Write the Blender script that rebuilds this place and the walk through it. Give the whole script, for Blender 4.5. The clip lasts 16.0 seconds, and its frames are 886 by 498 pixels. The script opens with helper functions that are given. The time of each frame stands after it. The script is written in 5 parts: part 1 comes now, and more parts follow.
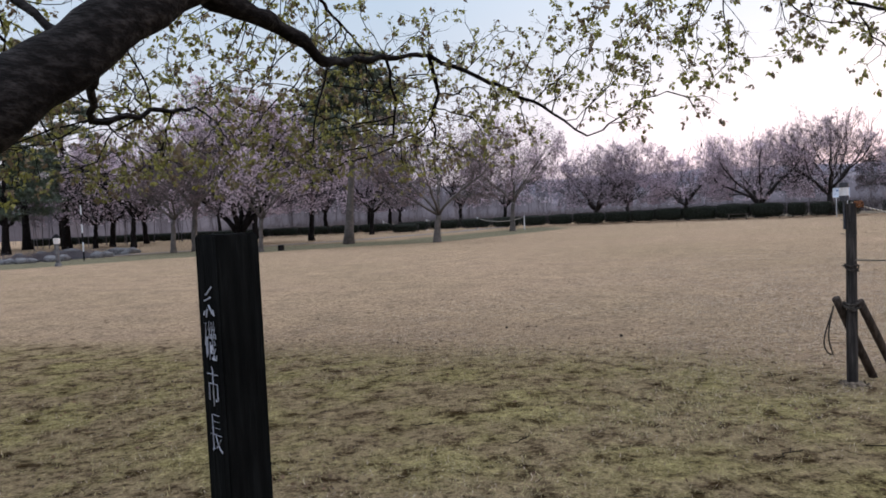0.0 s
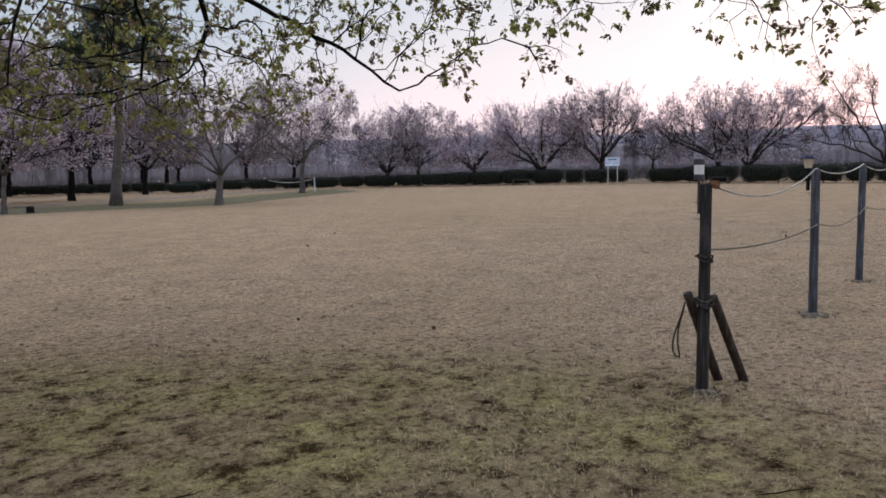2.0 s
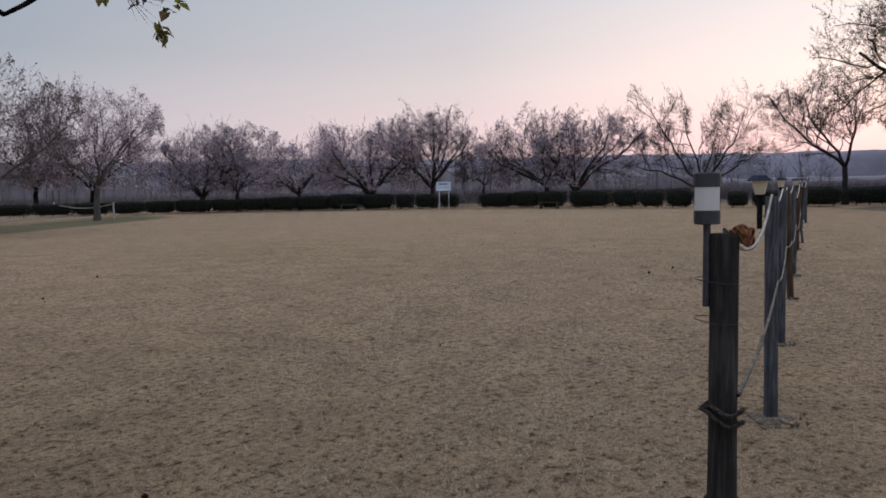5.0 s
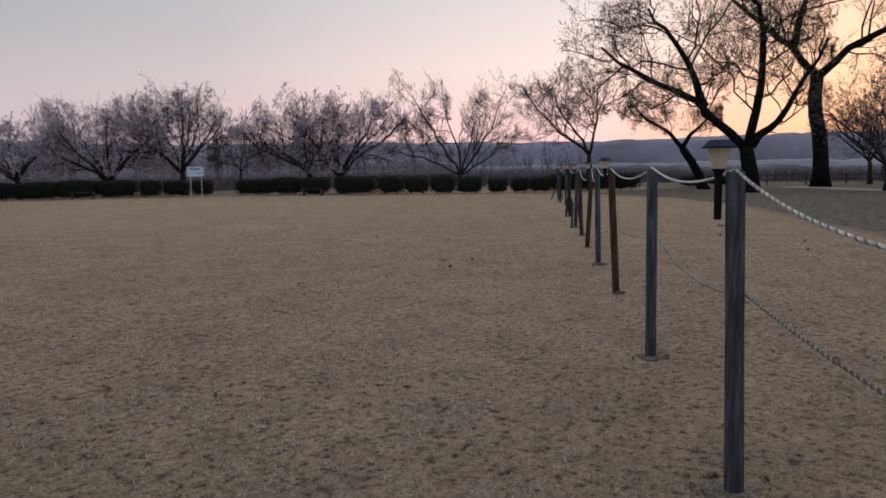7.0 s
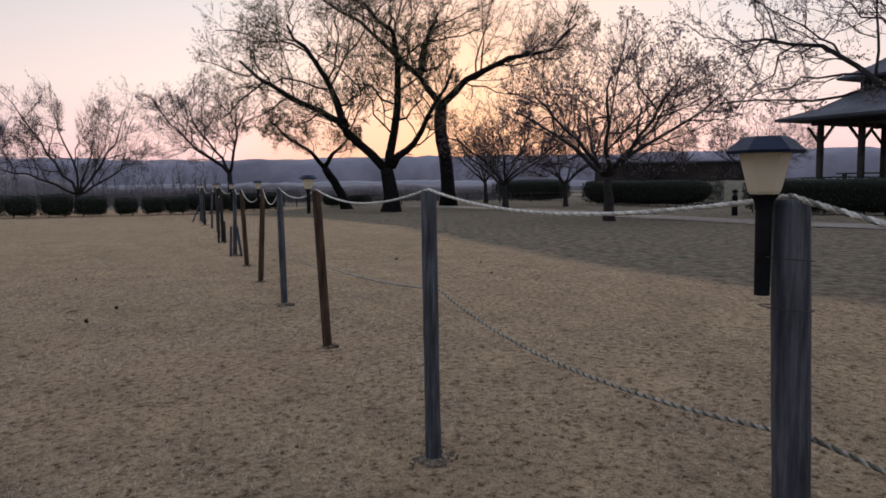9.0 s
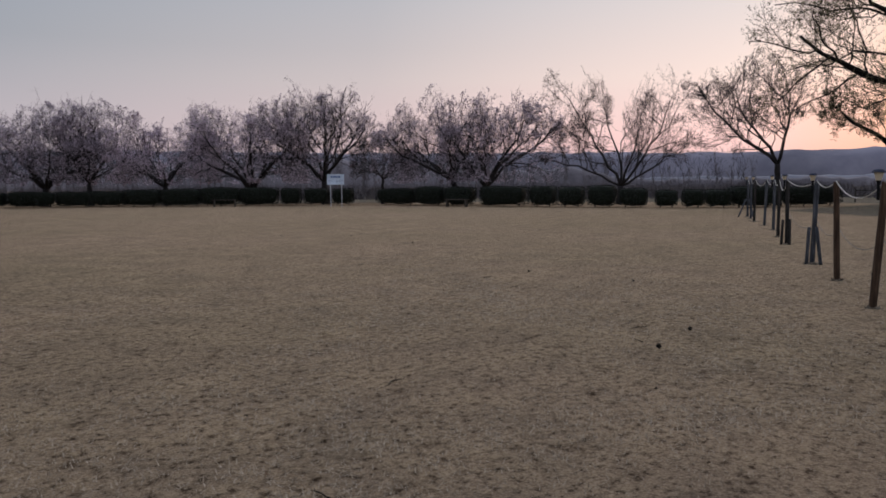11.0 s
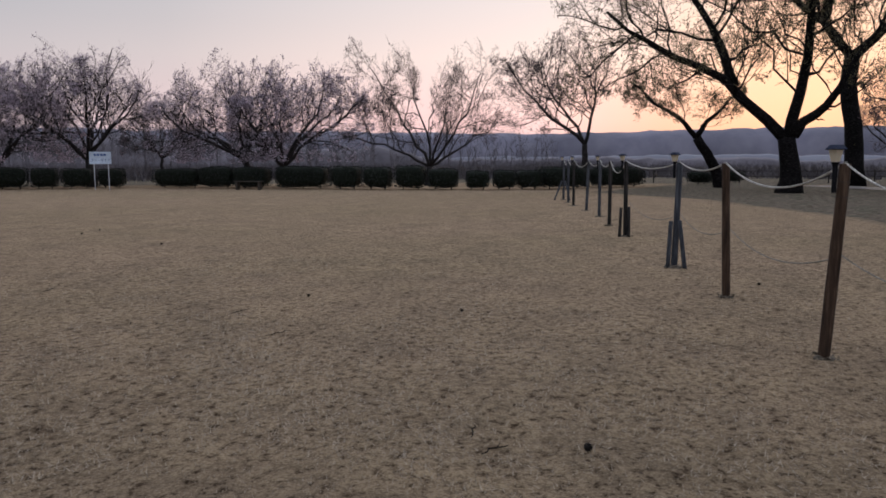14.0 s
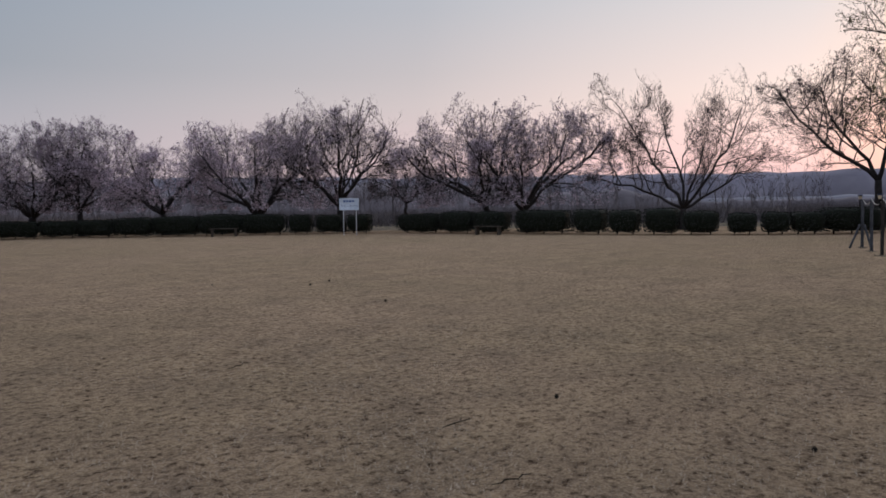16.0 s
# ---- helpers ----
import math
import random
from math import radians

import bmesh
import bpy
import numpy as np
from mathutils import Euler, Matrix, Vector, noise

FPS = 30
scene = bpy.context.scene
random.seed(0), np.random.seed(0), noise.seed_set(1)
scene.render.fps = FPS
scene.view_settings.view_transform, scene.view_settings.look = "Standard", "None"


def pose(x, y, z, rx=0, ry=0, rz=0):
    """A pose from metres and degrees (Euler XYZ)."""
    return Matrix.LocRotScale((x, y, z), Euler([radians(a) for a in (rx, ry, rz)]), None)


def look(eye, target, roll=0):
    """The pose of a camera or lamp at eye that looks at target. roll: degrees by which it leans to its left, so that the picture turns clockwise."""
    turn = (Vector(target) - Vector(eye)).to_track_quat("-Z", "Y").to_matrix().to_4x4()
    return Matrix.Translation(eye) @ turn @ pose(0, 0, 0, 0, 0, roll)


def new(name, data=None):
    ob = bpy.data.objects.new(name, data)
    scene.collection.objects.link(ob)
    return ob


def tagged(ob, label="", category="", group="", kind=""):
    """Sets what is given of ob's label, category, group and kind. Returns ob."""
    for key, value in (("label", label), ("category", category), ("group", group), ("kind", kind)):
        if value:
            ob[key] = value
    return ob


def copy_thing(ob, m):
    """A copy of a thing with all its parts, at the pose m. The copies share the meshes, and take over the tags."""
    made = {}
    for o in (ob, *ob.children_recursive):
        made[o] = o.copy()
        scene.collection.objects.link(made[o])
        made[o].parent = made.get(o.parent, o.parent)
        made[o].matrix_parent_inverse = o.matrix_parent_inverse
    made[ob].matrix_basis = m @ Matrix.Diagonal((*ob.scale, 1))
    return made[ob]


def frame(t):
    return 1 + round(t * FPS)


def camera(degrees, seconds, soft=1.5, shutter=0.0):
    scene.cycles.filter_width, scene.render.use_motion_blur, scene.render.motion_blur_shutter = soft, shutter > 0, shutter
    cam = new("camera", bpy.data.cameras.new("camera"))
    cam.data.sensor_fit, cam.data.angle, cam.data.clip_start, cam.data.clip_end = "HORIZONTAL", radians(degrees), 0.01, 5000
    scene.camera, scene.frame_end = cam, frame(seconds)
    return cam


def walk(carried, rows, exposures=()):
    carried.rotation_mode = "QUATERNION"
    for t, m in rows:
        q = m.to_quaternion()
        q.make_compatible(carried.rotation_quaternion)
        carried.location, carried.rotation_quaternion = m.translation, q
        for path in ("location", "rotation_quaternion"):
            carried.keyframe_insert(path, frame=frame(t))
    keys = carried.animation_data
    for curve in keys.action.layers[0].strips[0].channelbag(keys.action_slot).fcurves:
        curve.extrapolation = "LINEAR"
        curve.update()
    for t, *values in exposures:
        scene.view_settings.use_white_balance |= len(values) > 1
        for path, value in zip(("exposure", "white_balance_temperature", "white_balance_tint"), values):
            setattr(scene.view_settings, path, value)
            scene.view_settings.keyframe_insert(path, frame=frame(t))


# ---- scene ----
cam = camera(61.2, 16.0, soft=1.7)
PATH = [
    (0, (1.281, -0.087, 1.496), (1.815, 1.838, 1.4), -2.7),
    (0.5, (1.209, 0.183, 1.51), (1.721, 2.112, 1.381), -2.9),
    (1, (1.380, 0.588, 1.496), (1.981, 2.488, 1.324), -2.8),
    (1.5, (1.579, 0.992, 1.523), (2.358, 2.823, 1.321), -2.2),
    (2, (1.789, 1.331, 1.581), (2.825, 3.027, 1.361), -1.4),
    (2.5, (2.13, 1.652, 1.588), (3.257, 3.289, 1.361), -1.3),
    (3, (2.418, 2.054, 1.551), (3.567, 3.673, 1.31), -1.1),
    (3.2, (2.552, 2.201, 1.582), (3.706, 3.817, 1.342), -1.2),
    (5.5, (4.261, 4.205, 1.555), (5.715, 5.567, 1.386), -1.2),
    (6, (4.534, 4.596, 1.544), (6.04, 5.896, 1.344), -1.3),
    (6.5, (4.958, 5.024, 1.51), (6.566, 6.196, 1.3), -1.2),
    (7, (5.341, 5.391, 1.488), (7.108, 6.304, 1.277), -0.9),
    (7.5, (5.795, 5.722, 1.5), (7.674, 6.381, 1.315), -1.1),
    (8, (6.233, 6.026, 1.51), (8.157, 6.549, 1.353), -1.6),
    (8.5, (6.752, 6.252, 1.517), (8.73, 6.495, 1.356), -1.6),
    (9, (7.185, 6.54, 1.502), (9.177, 6.533, 1.33), -0.6),
    (9.5, (7.654, 6.871, 1.491), (9.553, 7.481, 1.335), -0.6),
    (10, (8.154, 7.257, 1.492), (9.729, 8.482, 1.351), -0.6),
    (12.3, (10.718, 8.642, 1.479), (12.279, 9.871, 1.255), 0.2),
    (12.5, (10.982, 8.753, 1.516), (12.584, 9.929, 1.292), 0.0),
    (13, (11.547, 9.08, 1.503), (13.284, 10.044, 1.266), 0.2),
    (13.5, (12.163, 9.39, 1.497), (13.956, 10.243, 1.262), 0.1),
    (14, (12.726, 9.742, 1.485), (14.54, 10.551, 1.248), -0.1),
    (14.5, (13.352, 10.075, 1.516), (15.162, 10.896, 1.294), -0.4),
    (15, (13.846, 10.508, 1.477), (15.59, 11.48, 1.361), -0.5),
    (15.5, (14.29, 10.849, 1.478), (15.9, 12.03, 1.378), -0.4),
    (16, (14.761, 11.225, 1.478), (16.241, 12.565, 1.361), -0.9),
]
EXPOSURES = [(t, stops, 6400, 14) for t, stops in ((0.0, 1.32), (1.0, 1.36), (1.5, 1.26), (2.0, 1.08), (2.5, 0.96), (3.0, 0.96), (5.5, 0.43), (7.0, 0.32), (8.0, 0.14), (8.5, 0.18), (9.1, 0.42), (10.0, 0.20), (12.5, 0.35), (13.5, 0.42), (15.5, 0.27), (16.0, 0.30))]
walk(cam, [(t, look(eye, target, roll)) for t, eye, target, roll in PATH], EXPOSURES)

# ---- sky and sun: a hazy low sun behind the big trees ----
SUN_AZ, SUN_EL = -2.0, 5.5
SUN_DIR = Vector((math.cos(radians(SUN_EL)) * math.cos(radians(SUN_AZ)), math.cos(radians(SUN_EL)) * math.sin(radians(SUN_AZ)), math.sin(radians(SUN_EL))))


def link(tree, a, b):
    tree.links.new(a, b)


def math_node(tree, op, a, b=None, clamp=False):
    n = tree.nodes.new("ShaderNodeMath")
    n.operation, n.use_clamp = op, clamp
    for i, v in enumerate((a, b)):
        if v is None:
            continue
        if isinstance(v, (int, float)):
            n.inputs[i].default_value = v
        else:
            tree.links.new(v, n.inputs[i])
    return n.outputs[0]


def ramp_node(tree, fac, stops):
    n = tree.nodes.new("ShaderNodeValToRGB")
    r = n.color_ramp
    while len(r.elements) < len(stops):
        r.elements.new(0.5)
    for e, (p, c) in zip(r.elements, stops):
        e.position, e.color = p, (c, c, c, 1) if isinstance(c, (int, float)) else (*c, 1)
    tree.links.new(fac, n.inputs[0])
    return n.outputs[0]


def mix_node(tree, fac, a, b, blend="MIX"):
    n = tree.nodes.new("ShaderNodeMix")
    n.data_type, n.blend_type = "RGBA", blend
    for i, v in ((0, fac), (6, a), (7, b)):
        if isinstance(v, (int, float)):
            n.inputs[i].default_value = v
        elif isinstance(v, tuple):
            n.inputs[i].default_value = (*v, 1)
        else:
            tree.links.new(v, n.inputs[i])
    return n.outputs[2]


world = bpy.data.worlds.new("world")
scene.world = world
world.use_nodes = True
wt = world.node_tree
background = wt.nodes["Background"]
sky = wt.nodes.new("ShaderNodeTexSky")
sky.sky_type, sky.sun_disc = "NISHITA", False
sky.sun_elevation, sky.sun_rotation = radians(SUN_EL), radians(90 - SUN_AZ)
sky.air_density, sky.dust_density, sky.ozone_density = 1.0, 3.0, 1.5
place = wt.nodes.new("ShaderNodeTexCoord").outputs["Generated"]
split = wt.nodes.new("ShaderNodeSeparateXYZ")
link(wt, place, split.inputs[0])
toward = wt.nodes.new("ShaderNodeVectorMath")
toward.operation = "DOT_PRODUCT"
link(wt, place, toward.inputs[0])
toward.inputs[1].default_value = SUN_DIR
near_sun = math_node(wt, "MULTIPLY_ADD", toward.outputs["Value"], 0.5)
near_sun.node.inputs[2].default_value = 0.5
height = math_node(wt, "MAXIMUM", split.outputs[2], 0.0)
warm = ramp_node(wt, height, [(0.0, (0.72, 0.44, 0.43)), (0.05, (0.90, 0.59, 0.55)), (0.13, (0.83, 0.665, 0.59)), (0.25, (0.62, 0.59, 0.575)), (0.5, (0.66, 0.70, 0.78)), (1.0, (0.70, 0.76, 0.88))])
cool = ramp_node(wt, height, [(0.0, (0.41, 0.355, 0.385)), (0.08, (0.368, 0.358, 0.383)), (0.17, (0.250, 0.284, 0.318)), (0.32, (0.205, 0.262, 0.318)), (0.5, (0.52, 0.58, 0.68)), (1.0, (0.76, 0.83, 0.96))])
side = ramp_node(wt, near_sun, [(0.60, 0.0), (0.85, 0.42), (0.985, 1.0)])
haze = mix_node(wt, side, cool, warm)
glow = ramp_node(wt, near_sun, [(0.972, 0.0), (0.988, 0.24), (0.9972, 0.68), (1.0, 1.0)])
lit = mix_node(wt, glow, haze, (0.94, 0.55, 0.37))
ember = math_node(wt, "MULTIPLY", ramp_node(wt, near_sun, [(0.975, 0.0), (0.994, 1.0)]), ramp_node(wt, height, [(0.035, 1.0), (0.13, 0.0)]))
lit = mix_node(wt, math_node(wt, "MULTIPLY", ember, 0.6), lit, (0.86, 0.38, 0.22))
sky_dim = mix_node(wt, 1.0, sky.outputs[0], (0.004, 0.004, 0.004), "MULTIPLY")
link(wt, mix_node(wt, 1.0, lit, sky_dim, "ADD"), background.inputs[0])
background.inputs[1].default_value = 1.0

sun_data = bpy.data.lights.new("sun", "SUN")
sun_data.energy, sun_data.angle, sun_data.color = 0.35, radians(12), (1.0, 0.72, 0.45)
sun = new("sun", sun_data)
sun.matrix_world = look(tuple(SUN_DIR * 100), (0, 0, 0))

# ---- materials ----


def material(name, stops, scale=6.0, detail=6.0, rough=0.85, bump=0.3, bump_scale=None, island=0.0, metal=0.0, stretch=(1, 1, 1), blotch=None, dist=0.02, spec=None):
    """Grain by noise between the stops, a larger blotch, per-piece variation and bump."""
    m = bpy.data.materials.new(name)
    m.use_nodes = True
    t = m.node_tree
    b = t.nodes["Principled BSDF"]
    b.inputs["Roughness"].default_value, b.inputs["Metallic"].default_value = rough, metal
    b.inputs["Specular IOR Level"].default_value = spec if spec is not None else 0.5 if rough < 0.6 else 0.2
    co = t.nodes.new("ShaderNodeTexCoord").outputs["Object"]
    mp = t.nodes.new("ShaderNodeMapping")
    mp.inputs["Scale"].default_value = stretch
    link(t, co, mp.inputs[0])
    n = t.nodes.new("ShaderNodeTexNoise")
    n.inputs["Scale"].default_value, n.inputs["Detail"].default_value, n.inputs["Roughness"].default_value = scale, detail, 0.65
    link(t, mp.outputs[0], n.inputs["Vector"])
    k = len(stops) - 1
    col = ramp_node(t, n.outputs[0], [(0.32 + 0.36 * i / k, c) for i, c in enumerate(stops)])
    big = t.nodes.new("ShaderNodeTexNoise")
    big.inputs["Scale"].default_value, big.inputs["Detail"].default_value = blotch or scale * 0.15, 3.0
    link(t, co, big.inputs["Vector"])
    col = mix_node(t, 1.0, col, ramp_node(t, big.outputs[0], [(0.3, 0.72), (0.7, 1.22)]), "MULTIPLY")
    if island:
        g = t.nodes.new("ShaderNodeNewGeometry")
        col = mix_node(t, 1.0, col, ramp_node(t, g.outputs["Random Per Island"], [(0.0, 1 - island), (1.0, 1 + island)]), "MULTIPLY")
    link(t, col, b.inputs["Base Color"])
    if bump:
        h = t.nodes.new("ShaderNodeTexNoise")
        h.inputs["Scale"].default_value, h.inputs["Detail"].default_value = bump_scale or scale * 2, 6.0
        link(t, mp.outputs[0], h.inputs["Vector"])
        bm_ = t.nodes.new("ShaderNodeBump")
        bm_.inputs["Strength"].default_value, bm_.inputs["Distance"].default_value = bump, dist
        link(t, h.outputs[0], bm_.inputs["Height"])
        link(t, bm_.outputs[0], b.inputs["Normal"])
    return m


def leafy(name, a, b_, through_=0.35, rough=0.6):
    """Thin leaf or petal: colour from piece to piece, some light through it."""
    m = bpy.data.materials.new(name)
    m.use_nodes = True
    t = m.node_tree
    b = t.nodes["Principled BSDF"]
    g = t.nodes.new("ShaderNodeNewGeometry")
    col = ramp_node(t, g.outputs["Random Per Island"], [(0.0, a), (1.0, b_)])
    link(t, col, b.inputs["Base Color"])
    b.inputs["Roughness"].default_value = rough
    tr = t.nodes.new("ShaderNodeBsdfTranslucent")
    link(t, col, tr.inputs[0])
    mx = t.nodes.new("ShaderNodeMixShader")
    mx.inputs[0].default_value = through_
    link(t, b.outputs[0], mx.inputs[1])
    link(t, tr.outputs[0], mx.inputs[2])
    link(t, mx.outputs[0], t.nodes["Material Output"].inputs[0])
    return m


def ground_material():
    m = bpy.data.materials.new("lawn_ground")
    m.use_nodes = True
    t = m.node_tree
    b = t.nodes["Principled BSDF"]
    b.inputs["Roughness"].default_value = 0.95
    b.inputs["Specular IOR Level"].default_value = 0.0
    co = t.nodes.new("ShaderNodeTexCoord").outputs["Object"]

    def noise_at(scale, detail=5.0, rough=0.6):
        n = t.nodes.new("ShaderNodeTexNoise")
        n.inputs["Scale"].default_value, n.inputs["Detail"].default_value, n.inputs["Roughness"].default_value = scale, detail, rough
        link(t, co, n.inputs["Vector"])
        return n.outputs[0]

    fine, mid, broad, wide = noise_at(55, 8, 0.8), noise_at(15, 8, 0.72), noise_at(1.3, 6, 0.6), noise_at(0.17, 4)
    clump = noise_at(4.5, 8, 0.7)
    dry = ramp_node(t, fine, [(0.33, (0.117, 0.085, 0.058)), (0.44, (0.280, 0.213, 0.147)), (0.54, (0.392, 0.306, 0.218)), (0.68, (0.50, 0.404, 0.298))])
    dry = mix_node(t, 1.0, dry, ramp_node(t, mid, [(0.37, (0.24, 0.22, 0.21)), (0.47, (0.86, 0.86, 0.86)), (0.64, (1.18, 1.18, 1.15))]), "MULTIPLY")
    dry = mix_node(t, 1.0, dry, ramp_node(t, broad, [(0.3, (0.80, 0.79, 0.80)), (0.7, (1.16, 1.13, 1.08))]), "MULTIPLY")
    dry = mix_node(t, 1.0, dry, ramp_node(t, clump, [(0.34, (0.52, 0.50, 0.49)), (0.44, (0.95, 0.95, 0.95)), (0.66, (1.06, 1.06, 1.05))]), "MULTIPLY")
    dry = mix_node(t, 1.0, dry, ramp_node(t, wide, [(0.3, (0.95, 0.94, 0.89)), (0.7, (1.09, 1.04, 1.03))]), "MULTIPLY")
    green = ramp_node(t, fine, [(0.33, (0.06, 0.05, 0.025)), (0.45, (0.225, 0.192, 0.092)), (0.58, (0.36, 0.31, 0.158)), (0.72, (0.47, 0.40, 0.24))])
    green = mix_node(t, ramp_node(t, broad, [(0.40, 0.0), (0.56, 0.85)]), green, ramp_node(t, fine, [(0.3, (0.085, 0.06, 0.042)), (0.7, (0.42, 0.325, 0.21))]))
    green = mix_node(t, 1.0, green, ramp_node(t, mid, [(0.36, (0.22, 0.21, 0.2)), (0.48, (0.85, 0.85, 0.85)), (0.64, (1.2, 1.2, 1.15))]), "MULTIPLY")
    green = mix_node(t, 1.0, green, ramp_node(t, clump, [(0.38, (0.20, 0.17, 0.15)), (0.47, (0.82, 0.80, 0.76)), (0.62, (1.2, 1.2, 1.13))]), "MULTIPLY")
    soil = ramp_node(t, fine, [(0.3, (0.085, 0.067, 0.052)), (0.5, (0.20, 0.162, 0.128)), (0.72, (0.32, 0.265, 0.21))])
    soil = mix_node(t, ramp_node(t, broad, [(0.42, 0.0), (0.66, 0.85)]), soil, ramp_node(t, mid, [(0.35, (0.07, 0.07, 0.055)), (0.65, (0.23, 0.215, 0.16))]))
    soil = mix_node(t, 1.0, soil, ramp_node(t, clump, [(0.36, (0.36, 0.36, 0.35)), (0.5, (0.82, 0.82, 0.81)), (0.64, (1.15, 1.13, 1.06))]), "MULTIPLY")
    z = t.nodes.new("ShaderNodeAttribute")
    z.attribute_name = "zone"
    s = t.nodes.new("ShaderNodeSeparateColor")
    link(t, z.outputs["Color"], s.inputs[0])

    def ragged(fac, by, lo, hi):
        v = math_node(t, "ADD", fac, math_node(t, "MULTIPLY", math_node(t, "SUBTRACT", by, 0.5), 1.1))
        return ramp_node(t, v, [(lo, 0.0), (hi, 1.0)])

    col = mix_node(t, ragged(s.outputs[1], broad, 0.3, 0.75), dry, soil)
    col = mix_node(t, ragged(s.outputs[0], broad, 0.3, 0.75), col, green)
    # moss under the far trees, with their shade put into its colour
    shady_moss = ramp_node(t, fine, [(0.3, (0.04, 0.042, 0.028)), (0.5, (0.115, 0.115, 0.075)), (0.7, (0.22, 0.205, 0.14))])
    col = mix_node(t, math_node(t, "MULTIPLY", ragged(s.outputs[2], wide, 0.3, 0.75), 0.85), col, shady_moss)
    link(t, col, b.inputs["Base Color"])
    hgt = math_node(t, "ADD", math_node(t, "MULTIPLY", fine, 0.35), math_node(t, "MULTIPLY", mid, 1.0))
    bn = t.nodes.new("ShaderNodeBump")
    bn.inputs["Strength"].default_value, bn.inputs["Distance"].default_value = 1.0, 0.06
    link(t, hgt, bn.inputs["Height"])
    link(t, bn.outputs[0], b.inputs["Normal"])
    return m


M_GROUND = ground_material()
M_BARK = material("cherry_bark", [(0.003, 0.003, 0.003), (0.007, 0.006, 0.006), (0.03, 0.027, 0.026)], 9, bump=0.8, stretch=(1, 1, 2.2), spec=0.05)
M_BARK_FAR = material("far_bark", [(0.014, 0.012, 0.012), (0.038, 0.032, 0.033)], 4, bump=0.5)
M_BARK_PALE = material("pale_bark", [(0.05, 0.044, 0.042), (0.12, 0.108, 0.10)], 6, bump=0.5)
M_PINK = leafy("pink_blossom", (0.34, 0.265, 0.33), (0.74, 0.61, 0.68))
M_MAUVE = leafy("mauve_blossom", (0.25, 0.195, 0.24), (0.60, 0.50, 0.58))
M_BUD = leafy("brown_buds", (0.085, 0.058, 0.066), (0.23, 0.165, 0.18))
M_YOUNG = leafy("young_leaves", (0.055, 0.05, 0.025), (0.15, 0.125, 0.06))
M_LEAF = leafy("cherry_leaf", (0.08, 0.078, 0.022), (0.29, 0.285, 0.065), 0.5, 0.45)
M_LEAF_RED = leafy("reddish_cherry_leaf", (0.075, 0.05, 0.032), (0.20, 0.15, 0.08), 0.4, 0.45)
M_PINE = leafy("pine_needles", (0.012, 0.024, 0.013), (0.04, 0.06, 0.028), 0.1)
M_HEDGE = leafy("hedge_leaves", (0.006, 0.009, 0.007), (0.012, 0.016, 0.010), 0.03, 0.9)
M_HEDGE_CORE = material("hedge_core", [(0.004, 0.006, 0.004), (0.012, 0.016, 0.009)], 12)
M_WOODS = leafy("far_wood_twigs", (0.055, 0.047, 0.055), (0.115, 0.10, 0.112), 0.3)
M_POST_GREY = material("weathered_post", [(0.022, 0.024, 0.030), (0.055, 0.058, 0.068), (0.115, 0.118, 0.13)], 9, rough=0.9, bump=0.5, stretch=(4, 4, 0.35), blotch=2.2)
M_POST_BROWN = material("brown_post", [(0.020, 0.012, 0.008), (0.055, 0.032, 0.020), (0.11, 0.07, 0.046)], 9, rough=0.85, bump=0.5, stretch=(4, 4, 0.35), blotch=2.2)
M_POST_DARK = material("dark_post", [(0.008, 0.007, 0.007), (0.024, 0.021, 0.020), (0.06, 0.054, 0.05)], 9, rough=0.85, bump=0.5, stretch=(4, 4, 0.35), blotch=2.2)
M_STRUT = material("strut_log", [(0.014, 0.010, 0.008), (0.036, 0.026, 0.020), (0.075, 0.056, 0.044)], 9, rough=0.85, bump=0.5, stretch=(4, 4, 0.35), blotch=2.2)
M_ROPE = material("white_rope", [(0.26, 0.245, 0.22), (0.50, 0.475, 0.43)], 60, rough=0.9, bump=0.6, island=0.65)
M_ROPE_DARK = material("old_rope", [(0.11, 0.10, 0.085), (0.28, 0.255, 0.215)], 60, rough=0.95, bump=0.6, island=0.7)
M_ROPE_BLACK = material("tarred_rope", [(0.018, 0.016, 0.014), (0.06, 0.054, 0.048)], 60, rough=0.95, bump=0.6, island=0.6, spec=0.05)
M_ROPE_ORANGE = material("rust_rope", [(0.07, 0.03, 0.015), (0.24, 0.10, 0.045)], 60, rough=0.9)
M_BLACK = material("black_plastic", [(0.006, 0.006, 0.007), (0.012, 0.012, 0.014)], 20, rough=0.7, bump=0.05, spec=0.04)
M_STEEL_GREY = material("grey_metal", [(0.035, 0.037, 0.046), (0.06, 0.063, 0.075)], 30, rough=0.45, bump=0.05, metal=0.4)
M_SOLAR = material("solar_cap", [(0.006, 0.010, 0.026), (0.014, 0.022, 0.05)], 20, rough=0.55, bump=0.05, spec=0.12)
M_SHADE = leafy("frosted_shade", (0.72, 0.64, 0.50), (0.80, 0.72, 0.58), 0.5, 0.4)
M_SHADE_WHITE = leafy("white_shade", (0.80, 0.79, 0.80), (0.86, 0.85, 0.86), 0.5, 0.35)
M_WIRE = material("tie_wire", [(0.02, 0.02, 0.021), (0.05, 0.05, 0.052)], 40, rough=0.7, metal=0.2, bump=0)
M_MONUMENT = material("black_monument_wood", [(0.003, 0.0035, 0.0035), (0.005, 0.0055, 0.0055), (0.009, 0.010, 0.010)], 10, rough=0.9, bump=0.4, stretch=(5, 5, 0.5), blotch=3, spec=0.02)
M_INK = material("white_brush_paint", [(0.20, 0.21, 0.25), (0.44, 0.46, 0.53)], 60, rough=0.8, bump=0.2)
